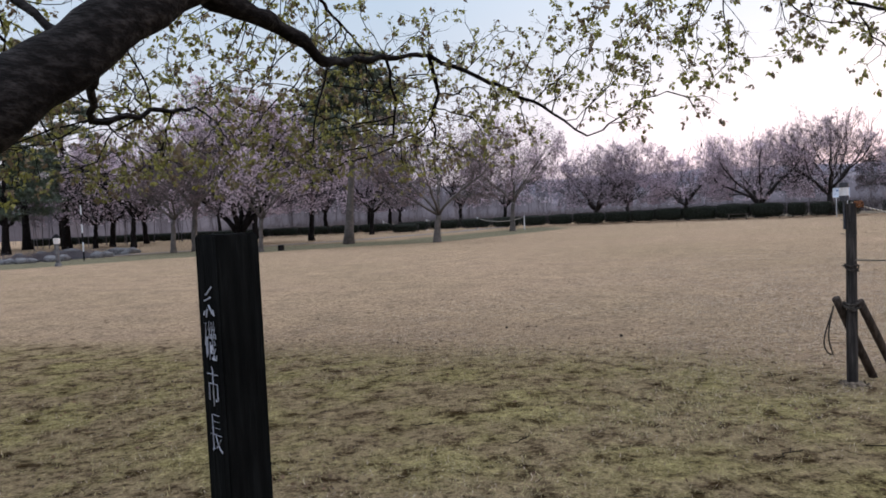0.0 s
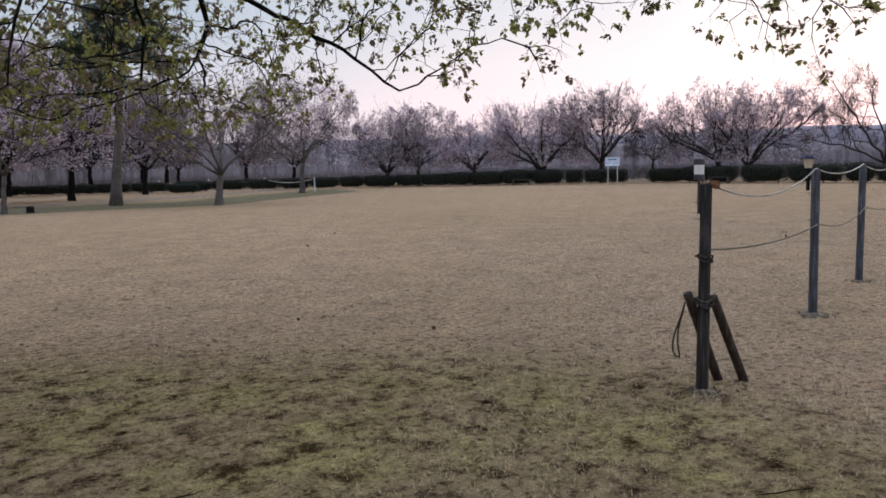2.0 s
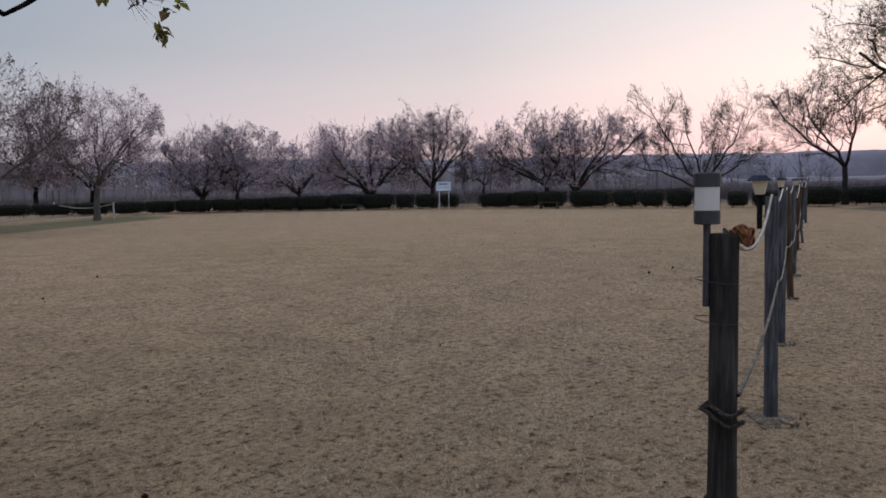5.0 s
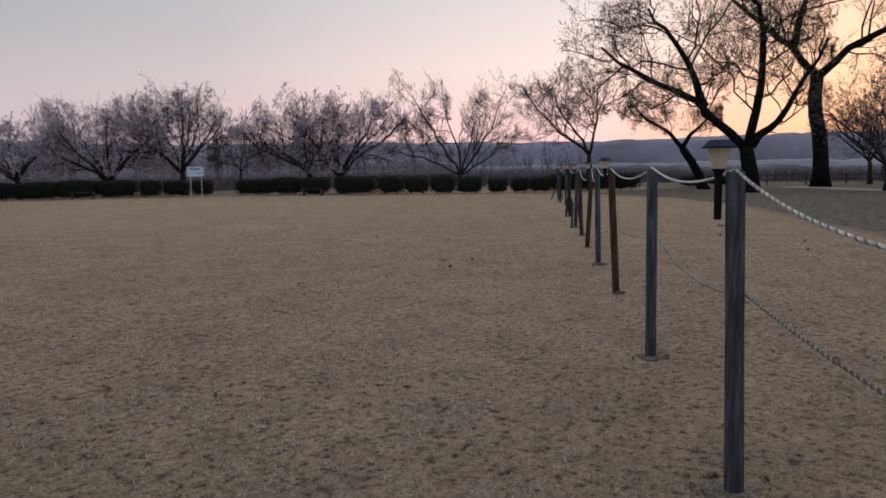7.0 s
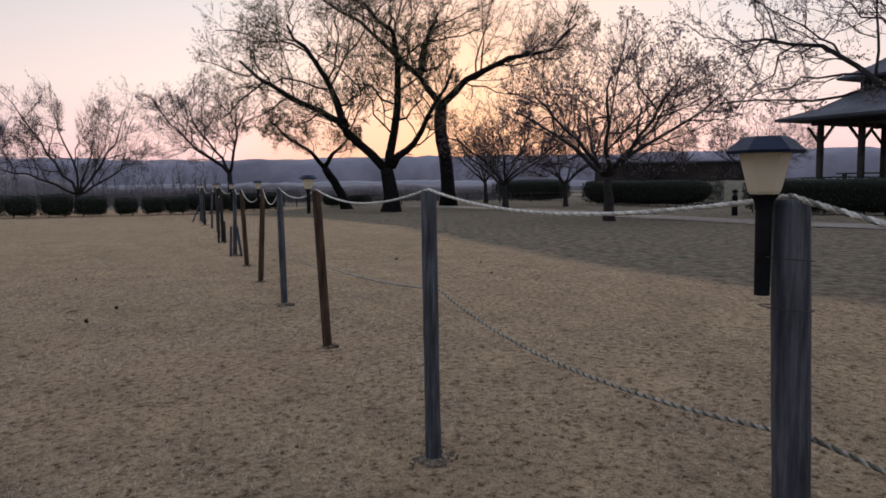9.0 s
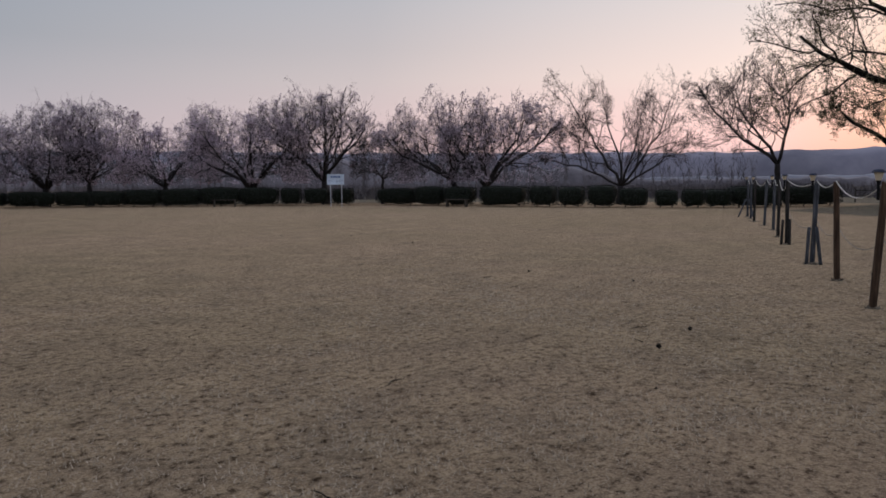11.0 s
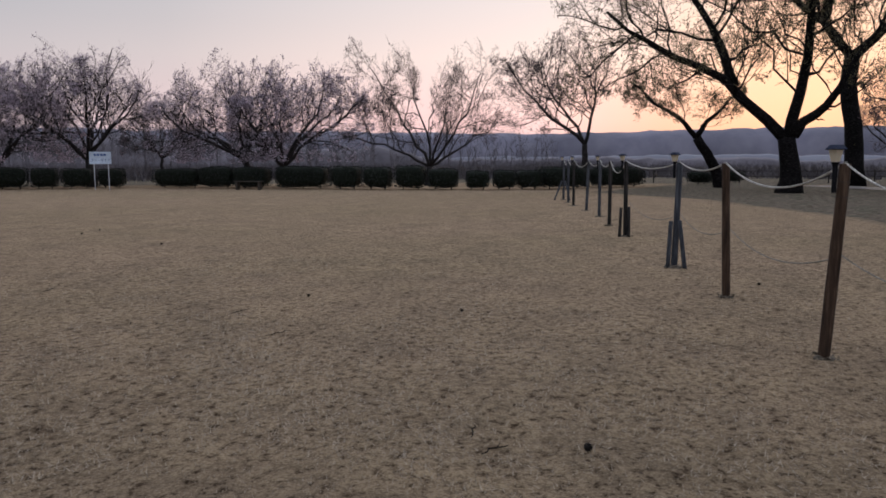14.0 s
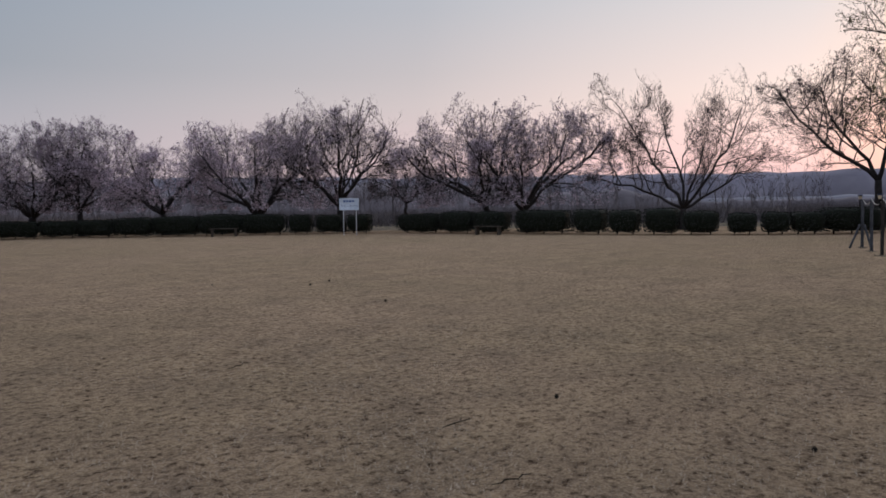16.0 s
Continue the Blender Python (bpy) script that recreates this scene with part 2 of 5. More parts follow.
M_SIGN = material("sign_board", [(0.44, 0.52, 0.64), (0.56, 0.63, 0.74)], 8, rough=0.5, bump=0.05)
M_SIGN_BLUE = material("sign_lettering", [(0.04, 0.08, 0.22), (0.06, 0.11, 0.28)], 20, rough=0.6, bump=0)
M_SIGN_POST = material("sign_pole", [(0.40, 0.42, 0.46), (0.55, 0.57, 0.6)], 12, rough=0.5, bump=0.1)
M_BENCH = material("bench_wood", [(0.03, 0.025, 0.02), (0.08, 0.066, 0.055)], 10, bump=0.4)
M_PATH = material("grey_path", [(0.075, 0.066, 0.058), (0.16, 0.14, 0.122), (0.26, 0.225, 0.195)], 5, bump=0.5, blotch=0.7)
M_STONE = material("pond_stone", [(0.05, 0.05, 0.055), (0.16, 0.16, 0.165)], 6, bump=0.6)
M_ROOF = material("pavilion_roof", [(0.045, 0.048, 0.06), (0.085, 0.088, 0.105)], 5, rough=0.85, bump=0.3)
M_TIMBER = material("pavilion_timber", [(0.025, 0.02, 0.018), (0.06, 0.05, 0.045)], 6, bump=0.4)
M_CONE = material("pine_cone_scale", [(0.006, 0.005, 0.004), (0.02, 0.015, 0.012)], 60, bump=0.5)
M_GRASS_DRY = leafy("dry_grass_blades", (0.155, 0.117, 0.08), (0.56, 0.455, 0.34), 0.2, 0.8)
M_GRASS_GREEN = leafy("green_grass_blades", (0.115, 0.096, 0.038), (0.45, 0.385, 0.185), 0.25, 0.7)
# distance haze is mixed into the base colours of ridge and fields
M_HILL_HAZE = material("hazed_far_hills", [(0.125, 0.12, 0.155), (0.18, 0.17, 0.205)], 0.02, bump=0.0, blotch=0.006)
M_FIELD_HAZE = material("haze_pale_fields", [(0.15, 0.155, 0.19), (0.22, 0.22, 0.25)], 0.03, bump=0.0)
M_SOIL = material("loose_soil", [(0.03, 0.025, 0.02), (0.12, 0.097, 0.072), (0.25, 0.20, 0.15)], 40, bump=1.0)
M_DEADLEAF = leafy("dead_leaves", (0.035, 0.022, 0.014), (0.17, 0.105, 0.06), 0.1, 0.8)
# grey-mauve base colour carries the haze over the far trees
M_TREELINE_HAZE = material("treeline", [(0.096, 0.085, 0.097), (0.162, 0.146, 0.163)], 0.3, bump=0.0, blotch=0.03)
M_WALL_GREY = material("grey_wall", [(0.14, 0.145, 0.17), (0.22, 0.225, 0.25)], 3, bump=0.2)
M_TURF = material("bank_turf", [(0.07, 0.065, 0.045), (0.17, 0.15, 0.11)], 8, bump=0.6)
M_GREENRAIL = material("green_paint", [(0.03, 0.07, 0.055), (0.06, 0.11, 0.09)], 10, rough=0.5, bump=0.1)
m_water = bpy.data.materials.new("dark_water")
m_water.use_nodes = True
m_water.node_tree.nodes["Principled BSDF"].inputs["Base Color"].default_value = (0.02, 0.025, 0.03, 1)
m_water.node_tree.nodes["Principled BSDF"].inputs["Roughness"].default_value = 0.25

# ---- mesh helpers ----
rng = np.random.default_rng(7)


class Acc:
    """Collects vertices and faces for one mesh."""

    def __init__(self):
        self.v, self.f, self.n = [], [], 0

    def add(self, verts, faces):
        verts = np.asarray(verts, float)
        self.v.append(verts)
        o = self.n
        self.f.extend([tuple(i + o for i in f) for f in faces])
        self.n += len(verts)
        return o

    def quads(self, verts, per):
        """Many alike polygons of per corners each, as rows of verts."""
        verts = np.asarray(verts, float).reshape(-1, 3)
        idx = (np.arange(len(verts)) + self.n).reshape(-1, per)
        self.v.append(verts)
        self.f.extend(map(tuple, idx.tolist()))
        self.n += len(verts)

    def tube(self, pts, rad, sides=6, cap=True):
        pts = np.asarray(pts, float)
        k = len(pts)
        rad = np.broadcast_to(np.asarray(rad, float), (k,))
        d = np.gradient(pts, axis=0)
        d /= np.linalg.norm(d, axis=1, keepdims=True) + 1e-9
        a = np.empty_like(d)
        w = np.cross(d[0], (0.0, 0.0, 1.0) if abs(d[0, 2]) < 0.9 else (1.0, 0.0, 0.0))
        for i in range(k):
            w = w - d[i] * (w @ d[i])
            w = w / (math.sqrt(w @ w) + 1e-9)
            a[i] = w
        b = np.cross(d, a)
        ang = np.arange(sides) * 2 * np.pi / sides
        ring = pts[:, None] + rad[:, None, None] * (np.cos(ang)[None, :, None] * a[:, None] + np.sin(ang)[None, :, None] * b[:, None])
        faces = []
        for i in range(k - 1):
            p, q = i * sides, (i + 1) * sides
            for j in range(sides):
                j2 = (j + 1) % sides
                faces.append((p + j, q + j, q + j2, p + j2))
        if cap:
            faces.append(tuple(range(sides)))
            faces.append(tuple((k - 1) * sides + j for j in reversed(range(sides))))
        self.add(ring.reshape(-1, 3), faces)

    def tubes(self, pts, rad, sides):
        """Many tubes of equal point count: pts (n, k, 3), rad (n, k)."""
        n, k = pts.shape[:2]
        if n == 0:
            return
        d = np.gradient(pts, axis=1)
        d /= np.linalg.norm(d, axis=2, keepdims=True) + 1e-9
        a = np.cross(d, np.array((0.31, 0.52, 0.79)))
        a /= np.linalg.norm(a, axis=2, keepdims=True) + 1e-9
        b = np.cross(d, a)
        ang = np.arange(sides) * 2 * np.pi / sides
        ring = pts[:, :, None] + rad[:, :, None, None] * (np.cos(ang)[:, None] * a[:, :, None] + np.sin(ang)[:, None] * b[:, :, None])
        idx = (np.arange(n * k * sides) + self.n).reshape(n, k, sides)
        nxt = np.roll(idx, -1, axis=2)
        f = np.stack([idx[:, :-1], idx[:, 1:], nxt[:, 1:], nxt[:, :-1]], -1).reshape(-1, 4)
        self.v.append(ring.reshape(-1, 3))
        self.f.extend(map(tuple, f.tolist()))
        self.n += n * k * sides

    def box(self, c, s, rz=0.0):
        x, y, z = (v / 2 for v in s)
        p = np.array([(i * x, j * y, k * z) for i in (-1, 1) for j in (-1, 1) for k in (-1, 1)])
        ca, sa = math.cos(rz), math.sin(rz)
        p = np.c_[p[:, 0] * ca - p[:, 1] * sa, p[:, 0] * sa + p[:, 1] * ca, p[:, 2]] + np.array(c)
        self.add(p, [(0, 1, 3, 2), (4, 6, 7, 5), (0, 4, 5, 1), (2, 3, 7, 6), (0, 2, 6, 4), (1, 5, 7, 3)])

    def mesh(self, name, mat, smooth=False):
        me = bpy.data.meshes.new(name)
        me.from_pydata(np.concatenate(self.v).tolist() if self.v else [], [], self.f)
        me.materials.append(mat)
        if smooth:
            me.polygons.foreach_set("use_smooth", np.ones(len(me.polygons), bool))
        me.update()
        return me


def put(name, acc, mat, parent=None, label="", smooth=False):
    """One mesh object, under a thing or a part where a parent is given."""
    ob = new(name, acc.mesh(name, mat, smooth))
    if parent is not None:
        ob.parent = parent
    if label:
        tagged(ob, label)
    return ob


def thing(name, at, label, category, group="", kind="", rz=0.0):
    e = new(name)
    e.empty_display_size = 0.2
    e.matrix_world = pose(*at, 0, 0, rz)
    return tagged(e, label, category, group, kind)


def bevelled_box(size, width=0.01, segments=2):
    bm = bmesh.new()
    bmesh.ops.create_cube(bm, size=1.0)
    bmesh.ops.scale(bm, vec=size, verts=bm.verts)
    bmesh.ops.bevel(bm, geom=bm.edges[:], offset=width, segments=segments, affect="EDGES")
    return bm


def part(name, bm, mat, parent, label="", at=(0, 0, 0), rot=(0, 0, 0)):
    me = bpy.data.meshes.new(name)
    bm.to_mesh(me)
    bm.free()
    me.materials.append(mat)
    ob = new(name, me)
    if parent is not None:
        ob.parent = parent
    ob.matrix_local = pose(*at, *rot)
    if label:
        tagged(ob, label)
    return ob


# ---- ground: one sheet to the horizon ----
def zone_of(x, y):
    """How mossy, how bare and how tree-shaded the ground is at a place."""
    line_x = np.array([-60.0, 10.0, 15.9, 18.0, 20.3, 24.7, 34.9, 42.4, 46.9, 60.0])
    line_y = np.array([-12.0, -1.0, 1.3, 2.3, 3.4, 5.0, 8.2, 12.4, 17.6, 15.0])
    soil = np.clip((np.interp(x, line_x, line_y) - y) / 1.2 + 0.5, 0, 1)
    soil = np.where(x < 8, soil * np.clip((x - 2) / 6, 0, 1), soil)
    d = (x * 0.55 + y * 0.83)
    green = np.clip((9.6 - d) / 2.4, 0, 1) * np.clip((x + 22) / 10, 0, 1) * np.clip((6.5 - x + 0.3 * y) / 3.0, 0, 1)
    away = np.hypot(x - 12, y - 10)
    beyond = np.clip((away - 46) / 5, 0, 1) * np.clip((1.12 - np.arctan2(y - 10, x - 12)) / 0.06, 0, 1) * (x > 12)
    # band past the lawn edge: moss, darkened for the shade of the trees
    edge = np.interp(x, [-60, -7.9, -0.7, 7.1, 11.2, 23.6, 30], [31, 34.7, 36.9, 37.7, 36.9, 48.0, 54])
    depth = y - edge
    moss_shade = np.clip(depth / 0.8 + 0.5, 0, 1) * np.clip((11 - depth) / 6, 0.25, 1) * np.clip((27 - x) / 4, 0, 1)
    return green, np.maximum(soil, beyond), moss_shade


def build_ground():
    far = np.array([90, 110, 140, 190, 270, 400, 650, 1100, 1900, 3200.0])
    xs = np.concatenate([-far[::-1] + 40, np.arange(-40, 82, 0.8), far])
    ys = np.concatenate([-far[::-1] + 40, np.arange(-40, 86, 0.8), far + 5])
    X, Y = np.meshgrid(xs, ys, indexing="ij")
    Z = 0.012 * np.sin(X * 0.9 + 1.3 * np.sin(Y * 0.7)) * np.cos(Y * 1.1)
    fade = np.hypot(X - 20, Y - 20) < 70
    Z = np.where(fade, Z, 0) - 0.006
    nx, ny = len(xs), len(ys)
    v = np.stack([X, Y, Z], -1).reshape(-1, 3)
    i = np.arange(nx * ny).reshape(nx, ny)
    f = np.stack([i[:-1, :-1], i[1:, :-1], i[1:, 1:], i[:-1, 1:]], -1).reshape(-1, 4)
    me = bpy.data.meshes.new("ground")
    me.from_pydata(v.tolist(), [], f.tolist())
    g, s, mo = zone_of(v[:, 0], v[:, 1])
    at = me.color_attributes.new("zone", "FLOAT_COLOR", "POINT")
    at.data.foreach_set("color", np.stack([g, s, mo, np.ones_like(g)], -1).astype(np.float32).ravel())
    me.materials.append(M_GROUND)
    me.polygons.foreach_set("use_smooth", np.ones(len(me.polygons), bool))
    return tagged(new("ground", me), "dry tan winter lawn with mossy green and bare patches", "lawn", kind="structure")


build_ground()


def strip(name, pts, width, mat, label, category, z=0.004):
    """A flat path along a line of points, with uneven edges."""
    p = np.array(pts, float)
    t = np.linspace(0, len(p) - 1, 14 * len(p))
    q = np.stack([np.interp(t, np.arange(len(p)), p[:, k]) for k in (0, 1)], -1)
    d = np.gradient(q, axis=0)
    d /= np.linalg.norm(d, axis=1, keepdims=True)
    nrm = np.c_[-d[:, 1], d[:, 0]]
    w = width / 2 * (1 + 0.08 * np.sin(t * 9.0) + 0.05 * rng.standard_normal(len(t)))
    L, R = q + nrm * w[:, None], q - nrm * w[:, None]
    a = Acc()
    v = np.empty((2 * len(t), 3))
    v[0::2, :2], v[1::2, :2], v[:, 2] = L, R, z + 0.012
    a.add(v, [(2 * i, 2 * i + 1, 2 * i + 3, 2 * i + 2) for i in range(len(t) - 1)])
    return tagged(put(name, a, mat), label, category, kind="structure")


strip("path_west", [(-40, 38), (-14, 41.5), (-1, 45.2), (8, 47.6), (17, 54.5), (24, 62)], 1.5, M_PATH, "pale trodden path among the trees", "path")
strip("path_east", [(60, 8), (50, 1.5), (42, -1.5), (33, -6), (24, -13)], 2.6, M_PATH, "grey gravel path beyond the bare ground", "path")


# ---- trees ----
def grow(lines, att, step, kill, reach, r, droop=0.0, limit=5200, rounds=160):
    """Branches that grow from the given lines toward scattered points. lines: (points, index of the node it leaves)."""
    pos, par = [], []
    for pts, start in lines:
        pts = [np.array(p, float) for p in pts]
        last = int(np.linalg.norm(np.array(pos) - pts[0], axis=1).argmin()) if start >= 0 else -1
        for i, p in enumerate(pts):
            if i:
                q = pts[i - 1]
                n = max(1, int(np.linalg.norm(p - q) / step))
                for k in range(1, n + 1):
                    jit = r.normal(0, step * 0.10, 3) if k < n else 0
                    pos.append(q + (p - q) * k / n + jit)
                    par.append(last)
                    last = len(pos) - 1
            elif start < 0:
                pos.append(p)
                par.append(-1)
                last = len(pos) - 1
    P = np.array(pos)
    par = list(par)
    att = np.array(att)
    D = np.linalg.norm(att[:, None] - P[None], axis=2)
    near, nd = D.argmin(1), D.min(1)
    for _ in range(rounds):
        if len(att) == 0 or len(P) > limit:
            break
        on = nd < reach
        if not on.any():
            break
        dv = att[on] - P[near[on]]
        dv /= np.linalg.norm(dv, axis=1, keepdims=True) + 1e-9
        acc = np.zeros_like(P)
        np.add.at(acc, near[on], dv)
        ids = np.unique(near[on])
        g = acc[ids]
        g /= np.linalg.norm(g, axis=1, keepdims=True) + 1e-9
        back = P[ids] - P[np.maximum(np.array(par)[ids], 0)]
        g += 0.5 * back / (np.linalg.norm(back, axis=1, keepdims=True) + 1e-9) + r.normal(0, 0.27, g.shape)
        g[:, 2] -= droop
        g /= np.linalg.norm(g, axis=1, keepdims=True) + 1e-9
        fresh = P[ids] + g * step
        gap = np.linalg.norm(fresh[:, None] - P[None], axis=2).min(1)
        ok = gap > step * 0.45
        if not ok.any():
            break
        fresh, ids = fresh[ok], ids[ok]
        base = len(P)
        P = np.concatenate([P, fresh])
        par.extend(ids.tolist())
        D = np.linalg.norm(att[:, None] - fresh[None], axis=2)
        j, m = D.argmin(1), D.min(1)
        better = m < nd
        near[better], nd[better] = j[better] + base, m[better]
        keep = nd > kill
        att, near, nd = att[keep], near[keep], nd[keep]
    return P, np.array(par)


def thicken(P, par, r_root, r_tip):
    n = len(P)
    kids = np.zeros(n, int)
    np.add.at(kids, par[par >= 0], 1)
    tips = (kids == 0).astype(float)
    for i in range(n - 1, 0, -1):
        if par[i] >= 0:
            tips[par[i]] += tips[i]
    e = math.log(max(tips.max(), 3)) / math.log(r_root / r_tip)
    return r_tip * np.maximum(tips, 1) ** (1 / e), kids, tips


def branch_mesh(P, par, R, tips, acc):
    n = len(P)
    main = -np.ones(n, int)
    best = np.zeros(n)
    for i in range(n):
        p = par[i]
        if p >= 0 and tips[i] > best[p]:
            best[p], main[p] = tips[i], i
    for i in range(n):
        p = par[i]
        if p < 0 or main[p] != i:
            chain = [] if p < 0 else [p]
            rad = [] if p < 0 else [R[i]]
            j = i
            while j >= 0:
                chain.append(j)
                rad.append(R[j])
                j = main[j]
            if len(chain) < 2:
                continue
            rad = np.array(rad)
            rad[-1] *= 0.4
            if p < 0:
                rad = rad * (1 + 0.4 * np.exp(-np.maximum(P[chain][:, 2], 0) / 0.35))
            big = rad.max()
            acc.tube(P[chain], rad, 9 if big > 0.12 else 6 if big > 0.05 else 4 if big > 0.02 else 3, cap=False)


def twigs(acc, base, direction, length, radius):
    """Thin three-sided shoots."""
    d = direction / (np.linalg.norm(direction, axis=1, keepdims=True) + 1e-9)
    a = np.cross(d, np.array((0.3, 0.5, 0.81)))
    a /= np.linalg.norm(a, axis=1, keepdims=True) + 1e-9
    b = np.cross(d, a)
    tip = base + d * length[:, None]
    c = [base + radius * (math.cos(k) * a + math.sin(k) * b) for k in (0.0, 2.094, 4.189)]
    for k in range(3):
        acc.quads(np.stack([c[k], c[(k + 1) % 3], tip], 1), 3)


def petals(acc, centre, size, r, flat=0.0, aspect=0.7):
    """Small bent four-cornered pieces, turned at random."""
    n = len(centre)
    a = r.normal(size=(n, 3))
    a[:, 2] *= 1 - flat
    a /= np.linalg.norm(a, axis=1, keepdims=True)
    b = np.cross(a, r.normal(size=(n, 3)))
    b /= np.linalg.norm(b, axis=1, keepdims=True) + 1e-9
    s = (size * r.uniform(0.6, 1.3, n))[:, None]
    acc.quads(np.stack([centre - a * s, centre - b * s * aspect, centre + a * s, centre + b * s * aspect], 1), 4)


VIEW = np.array((10.0, 8.0))


def frame_of(at):
    """Unit vectors across and along the view of a far thing from the lawn."""
    v = np.array(at[:2], float) - VIEW
    v /= np.linalg.norm(v)
    return np.array((v[1], -v[0], 0.0)), np.array((v[0], v[1], 0.0))


def dome(at, left, right, low, high, depth=0.85, flat=0.32):
    """A crown's outline: wide umbrella, left and right as seen from the lawn."""
    return [(np.array((at[0], at[1], 0.0)), *frame_of(at), left, right, low, high, depth, flat)]


def within(p, lobes):
    """Which points lie inside any of the crown's outlines; the tops are uneven."""
    ok = np.zeros(len(p), bool)
    for c, across, along, left, right, low, high, depth, flat in lobes:
        q = p - c
        x, y = q @ across, q @ along
        u = np.where(x < 0, x / left, x / right)
        w = y / ((left + right) / 2 * depth)
        rho = np.hypot(u, w)
        lump = 0.06 * np.sin(6.5 * u + 1.7 * c[0]) + 0.05 * np.sin(7 * w + c[1]) + 0.05 * np.sin(15 * u + c[1])
        top = low + (high - low) * (1 - flat * rho ** 2.6 + lump)
        ok |= (rho < 1) & (q[:, 2] < top) & (q[:, 2] > low + 0.25 * (1 - rho))
    return ok


def unit(v):
    return v / (np.linalg.norm(v, axis=-1, keepdims=True) + 1e-9)


def sprout(base, axis, length, radius, lobes, o, r, lift, steps=5):
    """Side branches: gently curved lines that stop at the crown's outline."""
    n = len(base)
    bend = r.normal(0, 0.16, (n, 3)) + np.array((0, 0, lift))
    wig = r.normal(0, 0.028, (n, steps, 3))
    wig[:, 0] = 0
    t = np.linspace(0, 1, steps)[None, :, None]
    best, done = np.full(n, 0.16), np.zeros(n, bool)
    for f in (1.0, 0.82, 0.66, 0.5, 0.36, 0.25):
        tip = base + (axis + bend) * (length * f)[:, None]
        hit = within(tip + o, lobes) & ~done
        best[hit] = f
        done |= hit
    keep = done | (r.random(n) < 0.25)
    L = (length * best)[:, None, None]
    pts = base[:, None] + L * (axis[:, None] * t + bend[:, None] * t ** 2 + wig)
    rad = radius[:, None] * np.linspace(1.0, 0.34, steps)[None]
    return pts[keep], rad[keep], (length * best)[keep]


def offshoots(pts, rad, length, count, r, lo, spread, ratio, up):
    """Where the next order of branches leaves the given ones, and which way."""
    n, k = pts.shape[:2]
    t = lo + (1 - lo) * (np.arange(count)[None] + r.random((n, count))) / count
    t[:, -1] = r.uniform(0.86, 0.99, n)
    x = t * (k - 1)
    i = np.minimum(x.astype(int), k - 2)
    f = (x - i)[..., None]
    row = np.arange(n)[:, None]
    base = pts[row, i] * (1 - f) + pts[row, i + 1] * f
    tang = unit(pts[row, i + 1] - pts[row, i])
    rd = rad[row, i]
    side = unit(np.cross(tang, r.normal(size=tang.shape)))
    a = np.abs(r.normal(spread, 0.18, (n, count)))
    a[:, -1] *= 0.6
    axis = tang * np.cos(a)[..., None] + side * np.sin(a)[..., None]
    axis[..., 2] += up
    axis = unit(axis)
    ln = length[:, None] * ratio * r.uniform(0.55, 1.25, (n, count)) * (1.15 - 0.45 * t)
    return base.reshape(-1, 3), axis.reshape(-1, 3), ln.ravel(), np.minimum(rd.ravel() * 0.55, ln.ravel() * 0.0115 + 0.003)


